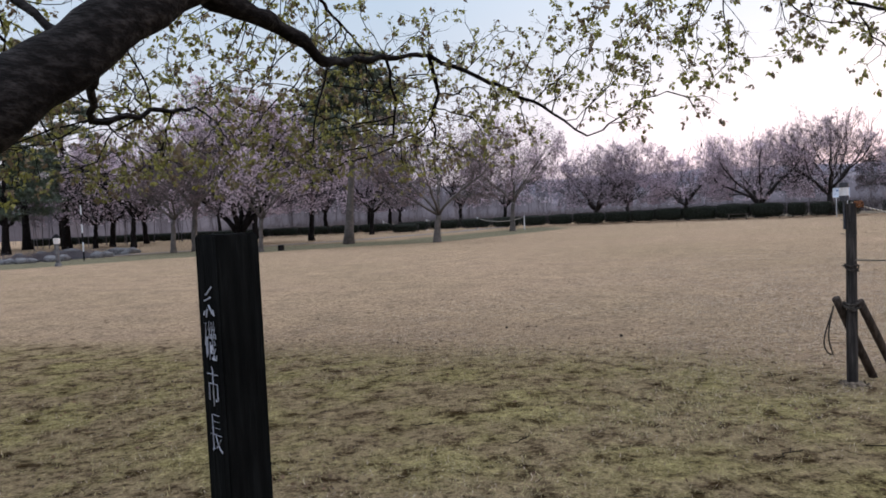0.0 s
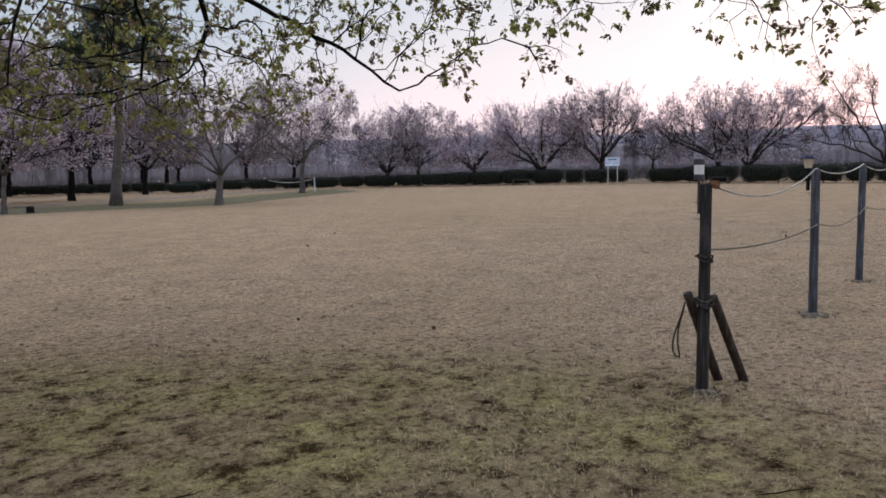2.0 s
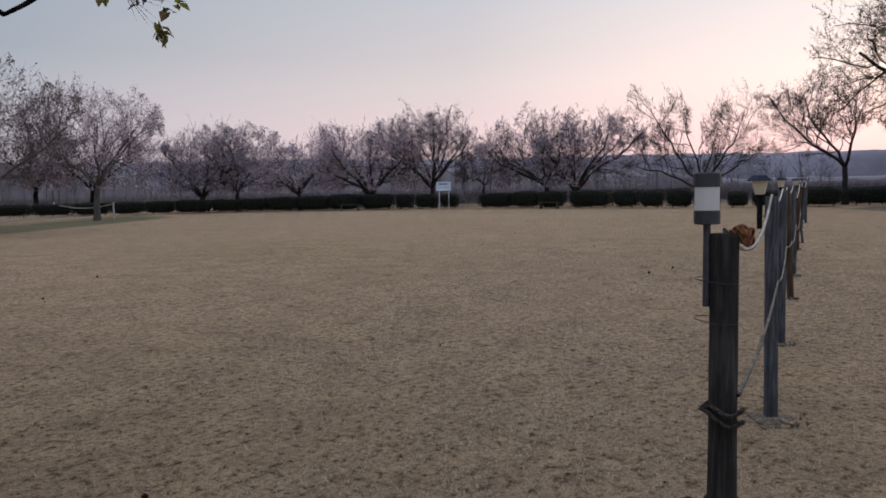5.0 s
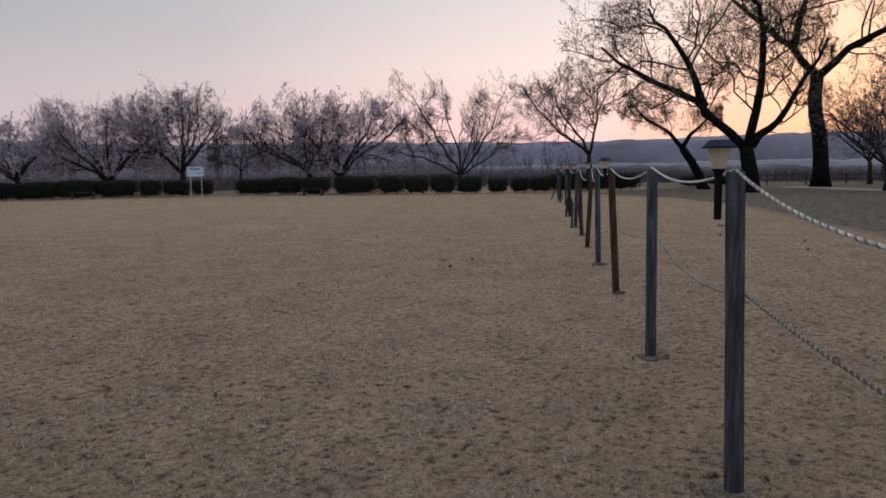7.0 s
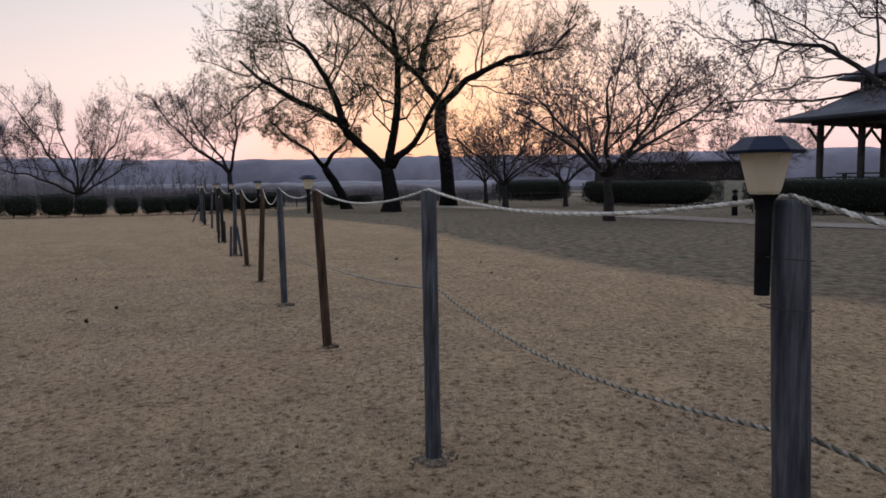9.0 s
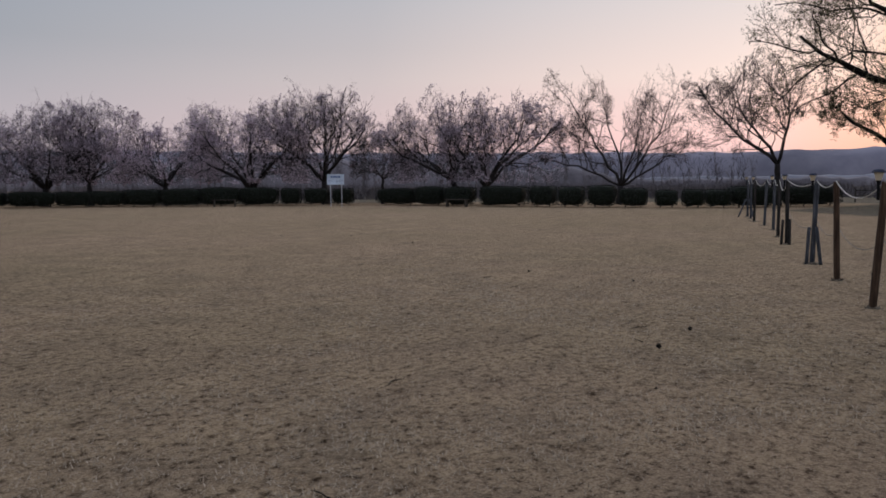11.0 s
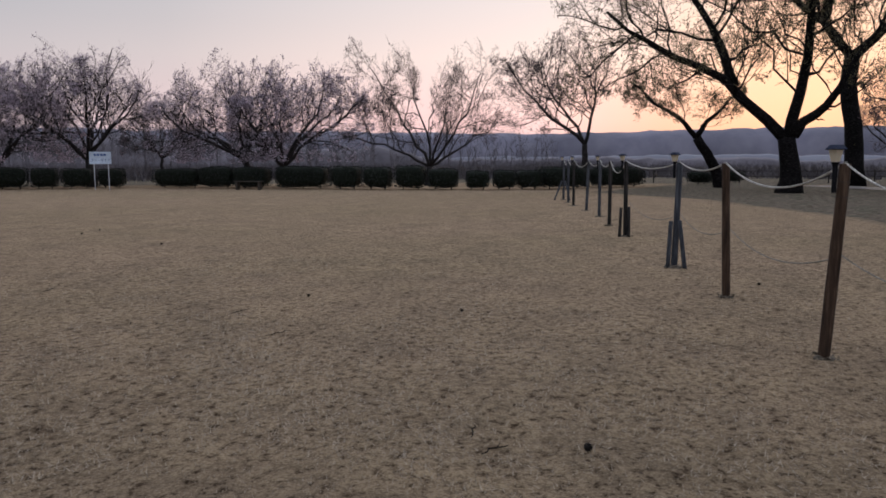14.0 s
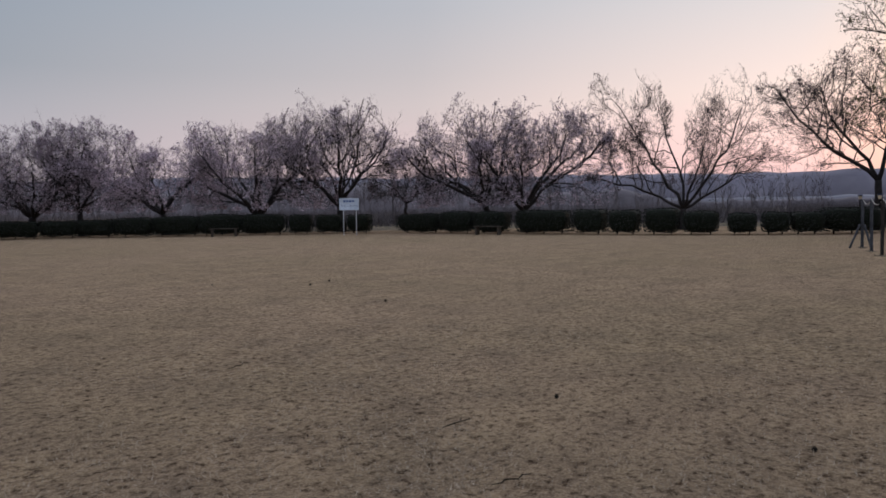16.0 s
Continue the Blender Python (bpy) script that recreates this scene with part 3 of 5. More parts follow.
def tree(label, at, trunk, lobes, r_root, crown_mat, seed, size=3.0, counts=(7, 6, 4), twig=0.4, tip=0.006, blooms=5000, bloom=0.035, bark=None, spread=0.10, name="cherry_tree", category="tree", up=0.06, group="", shape=0.7, gap=0.55):
    """A tree: trunk with limbs and four orders of side branches, and a crown of many small leaves or blossoms. trunk: lines in metres across, along and up from its foot."""
    r = np.random.default_rng(seed)
    across, along = frame_of(at)
    o = np.array((at[0], at[1], 0.0))
    e = thing(name, (at[0], at[1], 0), label, category, group)
    wood = Acc()
    limbs = []
    share = 0.52 if len(trunk) > 6 else 0.62
    for m, (pts, start) in enumerate(trunk):
        p = np.array([across * q[0] + along * q[1] + np.array((0, 0, q[2])) for q in pts])
        ln_raw = np.linalg.norm(np.diff(p, axis=0), axis=1).sum()
        u = np.linspace(0, len(p) - 1, 9 if m else 8)
        line = np.stack([np.interp(u, np.arange(len(p)), p[:, k]) for k in range(3)], -1)
        line[1:-1] = (line[:-2] + 2 * line[1:-1] + line[2:]) / 4
        line[1:-1] += r.normal(0, 0.05, (len(u) - 2, 3)) * (0.4 if m == 0 else 1.0 if ln_raw < 6 else 2.6)
        ln = np.linalg.norm(np.diff(line, axis=0), axis=1).sum()
        if m == 0:
            rad = r_root * (1.0 - 0.22 * np.linspace(0, 1, 8)) * (1 + 0.45 * np.exp(-np.maximum(line[:, 2], 0) / 0.35))
        else:
            rad = r_root * share * r.uniform(0.8, 1.0) * np.linspace(1.0, 0.26, 9)
        wood.tube(line, rad, 10)
        if m or len(trunk) == 1 or trunk[0][0][-1][2] > 5:
            limbs.append((line, rad, ln))
    ends = []
    P, R, L = [], [], []
    for line, rad, ln in limbs:
        n = max(4, int(ln / gap))
        b, ax, le, ra = offshoots(line[None], rad[None], np.array([size]), n, r, 0.2, 1.0, 1.0, up)
        p, q, l = sprout(b, ax, le, ra, lobes, o, r, 0.12, 7)
        P.append(p), R.append(q), L.append(l)
    p, q, l = np.concatenate(P), np.concatenate(R), np.concatenate(L)
    wood.tubes(p, q, 6)
    for k, (branches, steps, sides) in enumerate(zip(counts, (5, 4, 3), (4, 3, 3))):
        b, ax, le, ra = offshoots(p, q, l, branches, r, 0.12, 0.85, (0.66, 0.60, 0.60)[k], up * 0.6)
        if k == 2:
            le = np.maximum(le, twig * r.uniform(0.3, 1.2, len(le)))
        p, q, l = sprout(b, ax, le, np.maximum(ra, tip), lobes, o, r, 0.10, steps)
        wood.tubes(p, q, sides)
        if k:
            ends.append(p[:, [0, -1]])
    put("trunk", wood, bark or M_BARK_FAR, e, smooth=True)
    if blooms:
        ends = np.concatenate(ends)
        k = r.integers(0, len(ends), blooms)
        f = r.uniform(0.15, 1.03, blooms)[:, None]
        crown = Acc()
        petals(crown, ends[k, 0] * (1 - f) + ends[k, 1] * f + r.normal(0, spread * 0.35, (blooms, 3)), bloom, r, aspect=shape)
        put("crown", crown, crown_mat, e)
    return e


def simple_trunk(h, lean=0.0, left=3.0, right=3.0, top=6.5, seed=0, n=6):
    """A short trunk that divides into a few spreading limbs."""
    r = np.random.default_rng(seed)
    lines = [([(0, 0, -0.15), (lean * 0.3, 0, h * 0.55), (lean, 0, h)], -1)]
    for k in range(n):
        a = 2 * math.pi * (k + 0.5 * r.random()) / n
        s = r.uniform(0.5, 0.8)
        x, y = math.cos(a), math.sin(a) * 0.8
        x *= right if x > 0 else left
        y *= (left + right) / 2
        z = h + (top - h) * r.uniform(0.26, 0.46)
        lines.append(([(lean, 0, h), (lean + x * s * 0.42 + r.normal(0, 0.12), y * s * 0.42, h + (z - h) * 0.52), (lean + x * s, y * s, z), (lean + x * s * 1.28 + r.normal(0, 0.2), y * s * 1.25, z + (top - z) * r.uniform(0.12, 0.40))], 0))
    return lines


# the row of cherries and plums behind the hedge, as seen from the lawn
ROW = "cherry trees behind the hedge"
for seed, (at, h, lf, rt, th, rr, mat, nb, label, lean) in enumerate([
    ((30.7, 57.5), 6.6, 4.6, 4.0, 1.1, 0.20, M_MAUVE, 7000, "spreading cherry tree with faded mauve blossom behind the hedge", 0.2),
    ((32.8, 55.7), 7.1, 3.2, 3.5, 1.4, 0.15, M_MAUVE, 6000, "slender cherry tree with faded mauve blossom behind the hedge", 0.0),
    ((36.1, 52.2), 5.8, 3.6, 3.3, 1.2, 0.16, M_PINK, 7000, "small cherry tree in pale pink blossom behind the hedge", -0.1),
    ((40.0, 48.6), 6.9, 4.8, 4.2, 1.0, 0.24, M_PINK, 9000, "broad cherry tree in pale blossom with dark limbs", 0.1),
    ((43.3, 45.0), 8.0, 5.0, 3.6, 1.5, 0.20, M_MAUVE, 4600, "open cherry tree with sparse blossom behind the white sign", -0.1),
    ((45.3, 41.7), 4.9, 2.0, 2.4, 1.6, 0.09, M_BUD, 900, "thin bare young tree behind the hedge", 0.0),
    ((46.5, 36.3), 7.3, 4.9, 2.0, 1.5, 0.18, M_MAUVE, 5200, "leaning cherry tree with thin mauve blossom", -0.5),
    ((47.0, 34.4), 7.2, 2.8, 4.6, 1.1, 0.21, M_MAUVE, 6200, "spreading cherry tree with thin mauve blossom", -0.2),
]):
    tree(label, at, simple_trunk(th, lean, lf, rt, h, seed, 7), dome(at, lf * 1.14, rt * 1.14, 1.3, h * 0.97, flat=0.42), rr * 1.15, mat, 200 + seed, size=h * 0.5, up=0.0, counts=(6, 5, 4), blooms=int(nb * 3.6), bloom=0.037, group=ROW, gap=0.62)

# vase-shaped plum with a high dome of fine shoots, and its leaning neighbour
at = (52.1, 28.2)
tree("vase-shaped plum tree with fine reddish twigs behind the hedge", at, [([(0, 0, -0.15), (0.05, 0, 1.1)], -1), ([(0.05, 0, 1.1), (-0.9, 0.3, 2.7), (-2.0, 0.5, 4.4), (-3.2, 0.6, 6.6)], 0), ([(0.05, 0, 1.1), (1.3, -0.2, 2.8), (2.3, 0.2, 4.2), (2.9, 0.3, 6.2)], 0), ([(0.05, 0, 1.1), (0.1, 0.6, 2.8), (-0.7, 0.8, 4.4), (-1.0, 0.9, 6.0)], 0), ([(0.05, 0, 1.1), (0.6, -0.6, 2.6), (1.0, -1.0, 4.2)], 0), ([(0.05, 0, 1.1), (-1.6, 0.6, 2.0), (-3.6, 0.4, 2.6), (-5.0, 0.3, 2.8)], 0), ([(0.05, 0, 1.1), (1.8, 0.5, 2.1), (3.6, 0.6, 3.4)], 0)],
     dome((50.9, 30.7), 2.6, 2.5, 2.2, 8.5) + dome((53.3, 25.9), 2.5, 2.8, 2.2, 8.4) + dome((50.3, 29.5), 3.8, 1.4, 2.0, 3.8), 0.19, M_BUD, 32, size=3.2, counts=(6, 5, 4), blooms=9000, bloom=0.033, up=0.22, name="plum_tree", group=ROW)
at = (53.9, 19.5)
tree("leaning plum tree with fine reddish twigs behind the hedge", at, [([(0, 0, -0.15), (-0.05, 0, 2.3)], -1), ([(-0.05, 0, 2.3), (-1.5, 0.2, 3.3), (-3.2, 0, 4.9), (-4.4, 0, 6.8)], 5), ([(-0.05, 0, 2.3), (-0.6, 0.4, 3.5), (-2.0, 0.6, 5.0), (-2.4, 0.7, 6.6)], 5), ([(-0.05, 0, 2.3), (0.3, 0.2, 3.6), (0.5, 0, 5.2), (0.4, 0, 6.4)], 5)],
     dome((52.5, 20.6), 4.6, 3.0, 2.8, 8.1), 0.19, M_BUD, 34, size=3.2, counts=(6, 5, 4), blooms=8000, bloom=0.033, up=0.2, name="plum_tree", group=ROW, gap=0.4)

# the two great trees in front of the sunrise
at = (49.3, 9.3)
tree("great old cherry with three thick limbs and young leaves", at, [
    ([(0, 0, -0.2), (0.05, 0, 1.1), (-0.2, 0, 2.4)], -1),
    ([(-0.2, 0, 2.3), (-1.5, 0.1, 3.8), (-3.0, 0.2, 5.2), (-5.0, 0.3, 6.2), (-6.8, 0.2, 7.0), (-8.2, 0.2, 8.4)], 5),
    ([(-0.1, 0, 2.3), (0.1, -0.1, 3.7), (0.65, -0.2, 6.0), (0.5, -0.3, 8.3), (0.3, -0.4, 10.2), (-1.3, -0.4, 11.4)], 5),
    ([(0.1, 0, 2.5), (0.9, 0.3, 3.5), (1.7, 0.3, 4.4), (2.6, 0.4, 6.0), (3.6, 0.4, 8.0)], 5),
    ([(-2.4, 0.2, 4.7), (-3.0, 0.6, 6.6), (-4.4, 0.6, 8.6), (-5.6, 0.5, 10.4)], 14)],
     dome((49.3, 9.3), 11.4, 4.0, 4.6, 13.6, 0.55) + dome((50.0, 15.5), 5.2, 3.4, 4.4, 9.6, 0.7),
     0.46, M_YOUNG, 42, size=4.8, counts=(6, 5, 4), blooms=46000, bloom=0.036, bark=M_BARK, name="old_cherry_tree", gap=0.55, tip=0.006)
at = (60.0, 5.95)
tree("great leaning tree with a swollen trunk and young leaves", at, [
    ([(0, 0, -0.2), (0.0, 0, 2.6), (-0.6, 0, 5.4), (-0.4, 0, 7.2)], -1),
    ([(-0.4, 0, 7.0), (-2.0, 0.2, 9.0), (-3.6, 0.2, 10.8), (-6.0, 0.3, 12.6), (-8.6, 0.3, 14.4)], 14),
    ([(-0.4, 0, 7.0), (1.4, 0.2, 8.8), (4.2, 0.3, 10.2), (7.4, 0.3, 10.8), (9.0, 0.3, 12.4)], 14),
    ([(-2.0, 0.2, 9.0), (-1.6, 0.4, 11.0), (-0.6, 0.4, 13.4)], 14)],
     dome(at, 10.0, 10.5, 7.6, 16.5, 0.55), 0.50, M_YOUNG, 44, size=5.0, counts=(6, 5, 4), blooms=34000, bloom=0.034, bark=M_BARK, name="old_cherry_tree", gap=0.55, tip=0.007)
at = (55.0, 12.6)
tree("crooked dark tree with a leaning forked trunk", at, [
    ([(0.2, 0, -0.2), (-0.3, 0, 1.2), (-1.2, 0, 2.6)], -1),
    ([(-1.2, 0, 2.6), (-2.0, 0.1, 3.6), (-3.6, 0.2, 4.6), (-4.6, 0.2, 5.6)], 5),
    ([(-1.2, 0, 2.6), (-0.6, 0.1, 3.6), (0.6, 0.2, 4.8)], 5)],
     dome((54.6, 13.8), 4.4, 2.4, 3.2, 7.0, 0.7), 0.30, M_YOUNG, 46, size=1.9, blooms=8000, bloom=0.036, bark=M_BARK, name="crooked_tree", gap=0.5)

# trees to the south-east, beyond the bare ground
for seed, (at, h, lf, rt, th, rr, mat, nb, label) in enumerate([
    ((36.5, -0.1), 7.8, 4.4, 4.6, 1.7, 0.20, M_BUD, 9500, "dense bare cherry tree on the bare ground"),
    ((51.0, 2.7), 7.6, 3.9, 5.2, 1.4, 0.17, M_BUD, 4200, "small bare cherry with purplish buds"),
    ((66.0, 2.9), 6.0, 3.4, 2.4, 1.6, 0.16, M_BUD, 2400, "far bare cherry tree by the field fence"),
    ((55.5, -1.6), 6.2, 3.2, 3.2, 1.4, 0.15, M_BUD, 2800, "bare cherry tree beside the dark hedge"),
    ((32.4, -10.9), 11.6, 10.0, 6.0, 2.6, 0.26, M_BUD, 16000, "tall cherry tree in front of the pavilion"),
    ((62.0, -9.0), 6.0, 3.6, 3.6, 1.6, 0.15, M_BUD, 2600, "far bare cherry tree behind the bank"),
    ((60.0, -16.0), 6.6, 3.8, 3.8, 1.6, 0.16, M_BUD, 2600, "far bare cherry tree behind the bank"),
]):
    tr = simple_trunk(th, -0.1, lf, rt, h, 50 + seed, 7)
    if h > 9:
        tr = [([(0, 0, -0.15), (-0.2, 0, 1.6), (-0.7, 0, 2.8)], -1), ([(-0.7, 0, 2.8), (-1.9, 0.2, 4.3), (-3.2, 0.3, 5.8), (-5.4, 0.3, 6.8), (-7.4, 0.3, 7.0)], 5), ([(-0.7, 0, 2.8), (0.3, -0.4, 5.2), (0.9, -0.6, 7.4)], 5), ([(-1.9, 0.2, 4.3), (-2.0, 0.8, 6.4), (-2.6, 1.0, 8.4)], 9), ([(-0.7, 0, 2.8), (1.4, 0.2, 4.4), (3.6, 0.3, 5.6)], 5)]
    tree(label, at, tr, dome(at, lf, rt, 1.7 if h < 9 else 3.8, h), rr, mat, 320 + seed, size=h * 0.46, counts=(5, 5, 3), blooms=int(nb * 1.6), bloom=0.038, up=0.16)

# trees to the north-west, at the far edge of the lawn
for seed, (at, h, lf, rt, th, rr, mat, nb, label, bark) in enumerate([
    ((11.3, 37.1), 7.4, 4.2, 4.2, 1.4, 0.17, M_BUD, 3600, "open pale-barked tree at the lawn edge", M_BARK_PALE),
    ((20.1, 49.3), 8.2, 4.4, 4.0, 2.0, 0.17, M_PINK, 5000, "pale-barked cherry tree with thin pink blossom", M_BARK_PALE),
    ((1.7, 50.6), 10.2, 7.8, 7.4, 0.9, 0.34, M_PINK, 24000, "many-stemmed cherry tree in full pink blossom", M_BARK),
    ((2.5, 38.4), 5.6, 2.0, 2.4, 1.6, 0.11, M_PINK, 2600, "slender pale tree with a few pink blossoms", M_BARK_PALE),
    ((6.5, 53.0), 9.0, 3.2, 3.4, 2.6, 0.20, M_PINK, 6500, "upright cherry tree with pink blossom", M_BARK),
    ((-0.9, 44.5), 7.5, 3.0, 3.0, 2.4, 0.18, M_BUD, 3200, "bare tree with a straight grey trunk", M_BARK_PALE),
    ((-2.0, 43.6), 5.6, 2.4, 2.0, 1.8, 0.14, M_BUD, 2000, "low bare forked tree with grey bark", M_BARK_PALE),
    ((-8.3, 66.0), 8.0, 4.0, 4.0, 2.0, 0.22, M_BUD, 3600, "bare tree behind the pond", M_BARK),
    ((12.2, 61.0), 6.0, 3.0, 3.0, 1.8, 0.18, M_MAUVE, 3600, "dark forked tree by the low hedge", M_BARK),
    ((-6.0, 60.0), 9.5, 4.6, 4.6, 2.2, 0.2, M_PINK, 8000, "far cherry tree with pink blossom", M_BARK),
    ((16.0, 72.0), 10.5, 5.0, 5.0, 2.4, 0.2, M_MAUVE, 7000, "far grey flowering tree", M_BARK),
    ((25.0, 64.0), 7.4, 4.0, 4.0, 1.8, 0.18, M_MAUVE, 6000, "cherry tree with mauve blossom behind the hedge", M_BARK),
    ((3.0, 66.0), 13.0, 6.0, 6.0, 3.0, 0.25, M_MAUVE, 9000, "tall grey flowering tree far behind", M_BARK),
]):
    full = "full pink" in label
    tr = simple_trunk(th, 0.15, lf, rt, h, 80 + seed, 6)
    if full:
        tr = [([(0, 0, -0.15), (0, 0, 0.5)], -1)] + [([(0, 0, 0.5), (0.9 * k, 0.4 * (-1) ** i, 2.1 + 0.5 * (abs(k) < 0.8)), (2.2 * k, 0.8 * (-1) ** i, 3.9 + 0.9 * (abs(k) < 0.8)), (3.8 * k, 1.1 * (-1) ** i, 5.2 + 1.6 * (abs(k) < 0.8))], 1) for i, k in enumerate((-1.25, -0.6, 0.15, 0.65, 1.2))]
    tree(label, at, tr, dome(at, lf, rt, 1.8, h), rr, mat, 420 + seed, size=h * 0.44, counts=(7, 6, 4) if full else (6, 5, 3), blooms=int(nb * 1.9), bloom=0.058 if full else 0.048, bark=bark)


# the far grove behind the lawn's edge: repeats of three of those trees
GROVE = [ob for ob in bpy.data.objects if ob.parent is None and ob.name.startswith("cherry_tree")]
GROVE = [ob for ob in GROVE if Vector((ob.location.x + 8.3, ob.location.y - 66.0)).length < 0.1 or Vector((ob.location.x - 16.0, ob.location.y - 72.0)).length < 0.1 or Vector((ob.location.x - 12.2, ob.location.y - 61.0)).length < 0.1]
r = np.random.default_rng(88)
for k in range(16):
    az, d = radians(74 + 3.6 * k + r.uniform(-1.2, 1.2)), r.uniform(64, 86)
    copy_thing(GROVE[k % len(GROVE)], pose(2 + d * math.cos(az), 1 + d * math.sin(az), 0, 0, 0, r.uniform(0, 360)))


# pines and cedars
def pine(at, h, lean, r_root, pads, seed, label, low=0.45, bark=None):
    """A pine: leaning trunk and flat pads of needles on side limbs."""
    r = np.random.default_rng(seed)
    across, along = frame_of(at)
    e = thing("pine_tree", (at[0], at[1], 0), label, "tree")
    wood, crown = Acc(), Acc()
    t = np.linspace(0, 1, 12)
    line = across * (lean * t ** 1.2)[:, None] + np.array((0, 0, 1.0)) * (h * t - 0.15)[:, None]
    wood.tube(line, r_root * (1 - 0.8 * t) * (1 + 0.5 * np.exp(-t * 14)), 9)
    for _ in range(pads):
        k = r.uniform(low, 1.0)
        c = across * lean * k ** 1.2 + np.array((0, 0, h * k))
        az, ln = r.uniform(0, 2 * np.pi), (1.1 - k) * h * 0.42 + 0.5
        d = np.array((math.cos(az), math.sin(az), 0.12))
        end = c + d * ln * r.uniform(0.6, 1.1)
        wood.tube([c, (c + end) / 2 + (0, 0, 0.12), end], [0.05, 0.035, 0.012], 5)
        n = 700 if seed == 501 else 260
        w = r.normal(size=(n, 3)) * np.array((0.62, 0.62, 0.16)) * (0.5 + 0.7 * (1.1 - k))
        petals(crown, end + w, 0.15 if seed == 501 else 0.19, r, aspect=0.2)
    put("trunk", wood, bark or M_BARK, e, smooth=True)
    put("crown", crown, M_PINE, e)
    return e


pine((7.5, 42.2), 10.5, 1.2, 0.25, 40, 501, "leaning pine with dark needle pads at the lawn edge", 0.52, M_BARK_PALE)
pine((-11.7, 66.0), 12.0, 0.2, 0.32, 60, 502, "dark pine with a thick trunk behind the pond", 0.28)
pine((-16.0, 72.0), 12.0, 0.0, 0.34, 60, 503, "dark pine with a thick trunk behind the pond", 0.24)
pine((-22.0, 74.0), 11.0, 0.0, 0.34, 60, 504, "dark low-branched pine far behind the pond", 0.2)
pine((-14.0, 58.0), 8.0, 0.3, 0.26, 36, 505, "dark low-branched pine far behind the pond", 0.3)


# far woods behind everything: one mass of thin stems and twigs
def far_woods():
    r = np.random.default_rng(77)
    a = Acc()
    for i in range(500):
        az = radians(r.uniform(14, 128))
        d = r.uniform(60, 110)
        o = np.array((14 + d * math.cos(az), 12 + d * math.sin(az), 0.0))
        h = r.uniform(4.5, 8.4) * (0.95 if az > radians(64) else 0.95 if az > radians(33) else 0.55)
        n = int(34 * h / 8)
        a.tube([o, o + (r.normal(0, 0.2), r.normal(0, 0.2), h * 0.5), o + (r.normal(0, 0.5), r.normal(0, 0.5), h)], [0.04, 0.03, 0.005], 3, cap=False)
        k = r.uniform(0.25, 1.0, n)
        dirs = r.normal(size=(n, 3)) * (0.5, 0.5, 0.2) + (0, 0, 0.9)
        ln = r.uniform(0.5, 1.0, n) * h * 0.28
        base = o + np.c_[r.normal(0, 0.15, n), r.normal(0, 0.15, n), k * h]
        twigs(a, base, dirs, ln, 0.018)
        dn = dirs / np.linalg.norm(dirs, axis=1, keepdims=True)
        j = np.repeat(np.arange(n), 3)
        twigs(a, base[j] + dn[j] * (ln[j] * r.uniform(0.2, 0.9, len(j)))[:, None], dirs[j] + r.normal(0, 0.5, (len(j), 3)), ln[j] * 0.4, 0.010)
    m = 26000
    az, d = np.radians(r.uniform(8, 100, m)), r.uniform(53, 95, m)
    d = d + np.clip((np.degrees(az) - 50) * 0.22, 0, 9)
    q = 6000
    az2, d2 = np.radians(r.uniform(-14, 16, q)), r.uniform(60, 100, q)
    twigs(a, np.c_[14 + d2 * np.cos(az2), 12 + d2 * np.sin(az2), np.zeros(q)], r.normal(size=(q, 3)) * (0.6, 0.6, 0.1) + (0, 0, 1.0), r.uniform(0.4, 1.7, q), 0.035)
    twigs(a, np.c_[14 + d * np.cos(az), 12 + d * np.sin(az), np.zeros(m)], r.normal(size=(m, 3)) * (0.5, 0.5, 0.1) + (0, 0, 1.0), r.uniform(0.4, 1.8, m), 0.024)
    ob = put("far_woods", a, M_WOODS)
    return tagged(ob, "hazy grey-mauve bare woods beyond the hedge", "woods", kind="stuff")


far_woods()


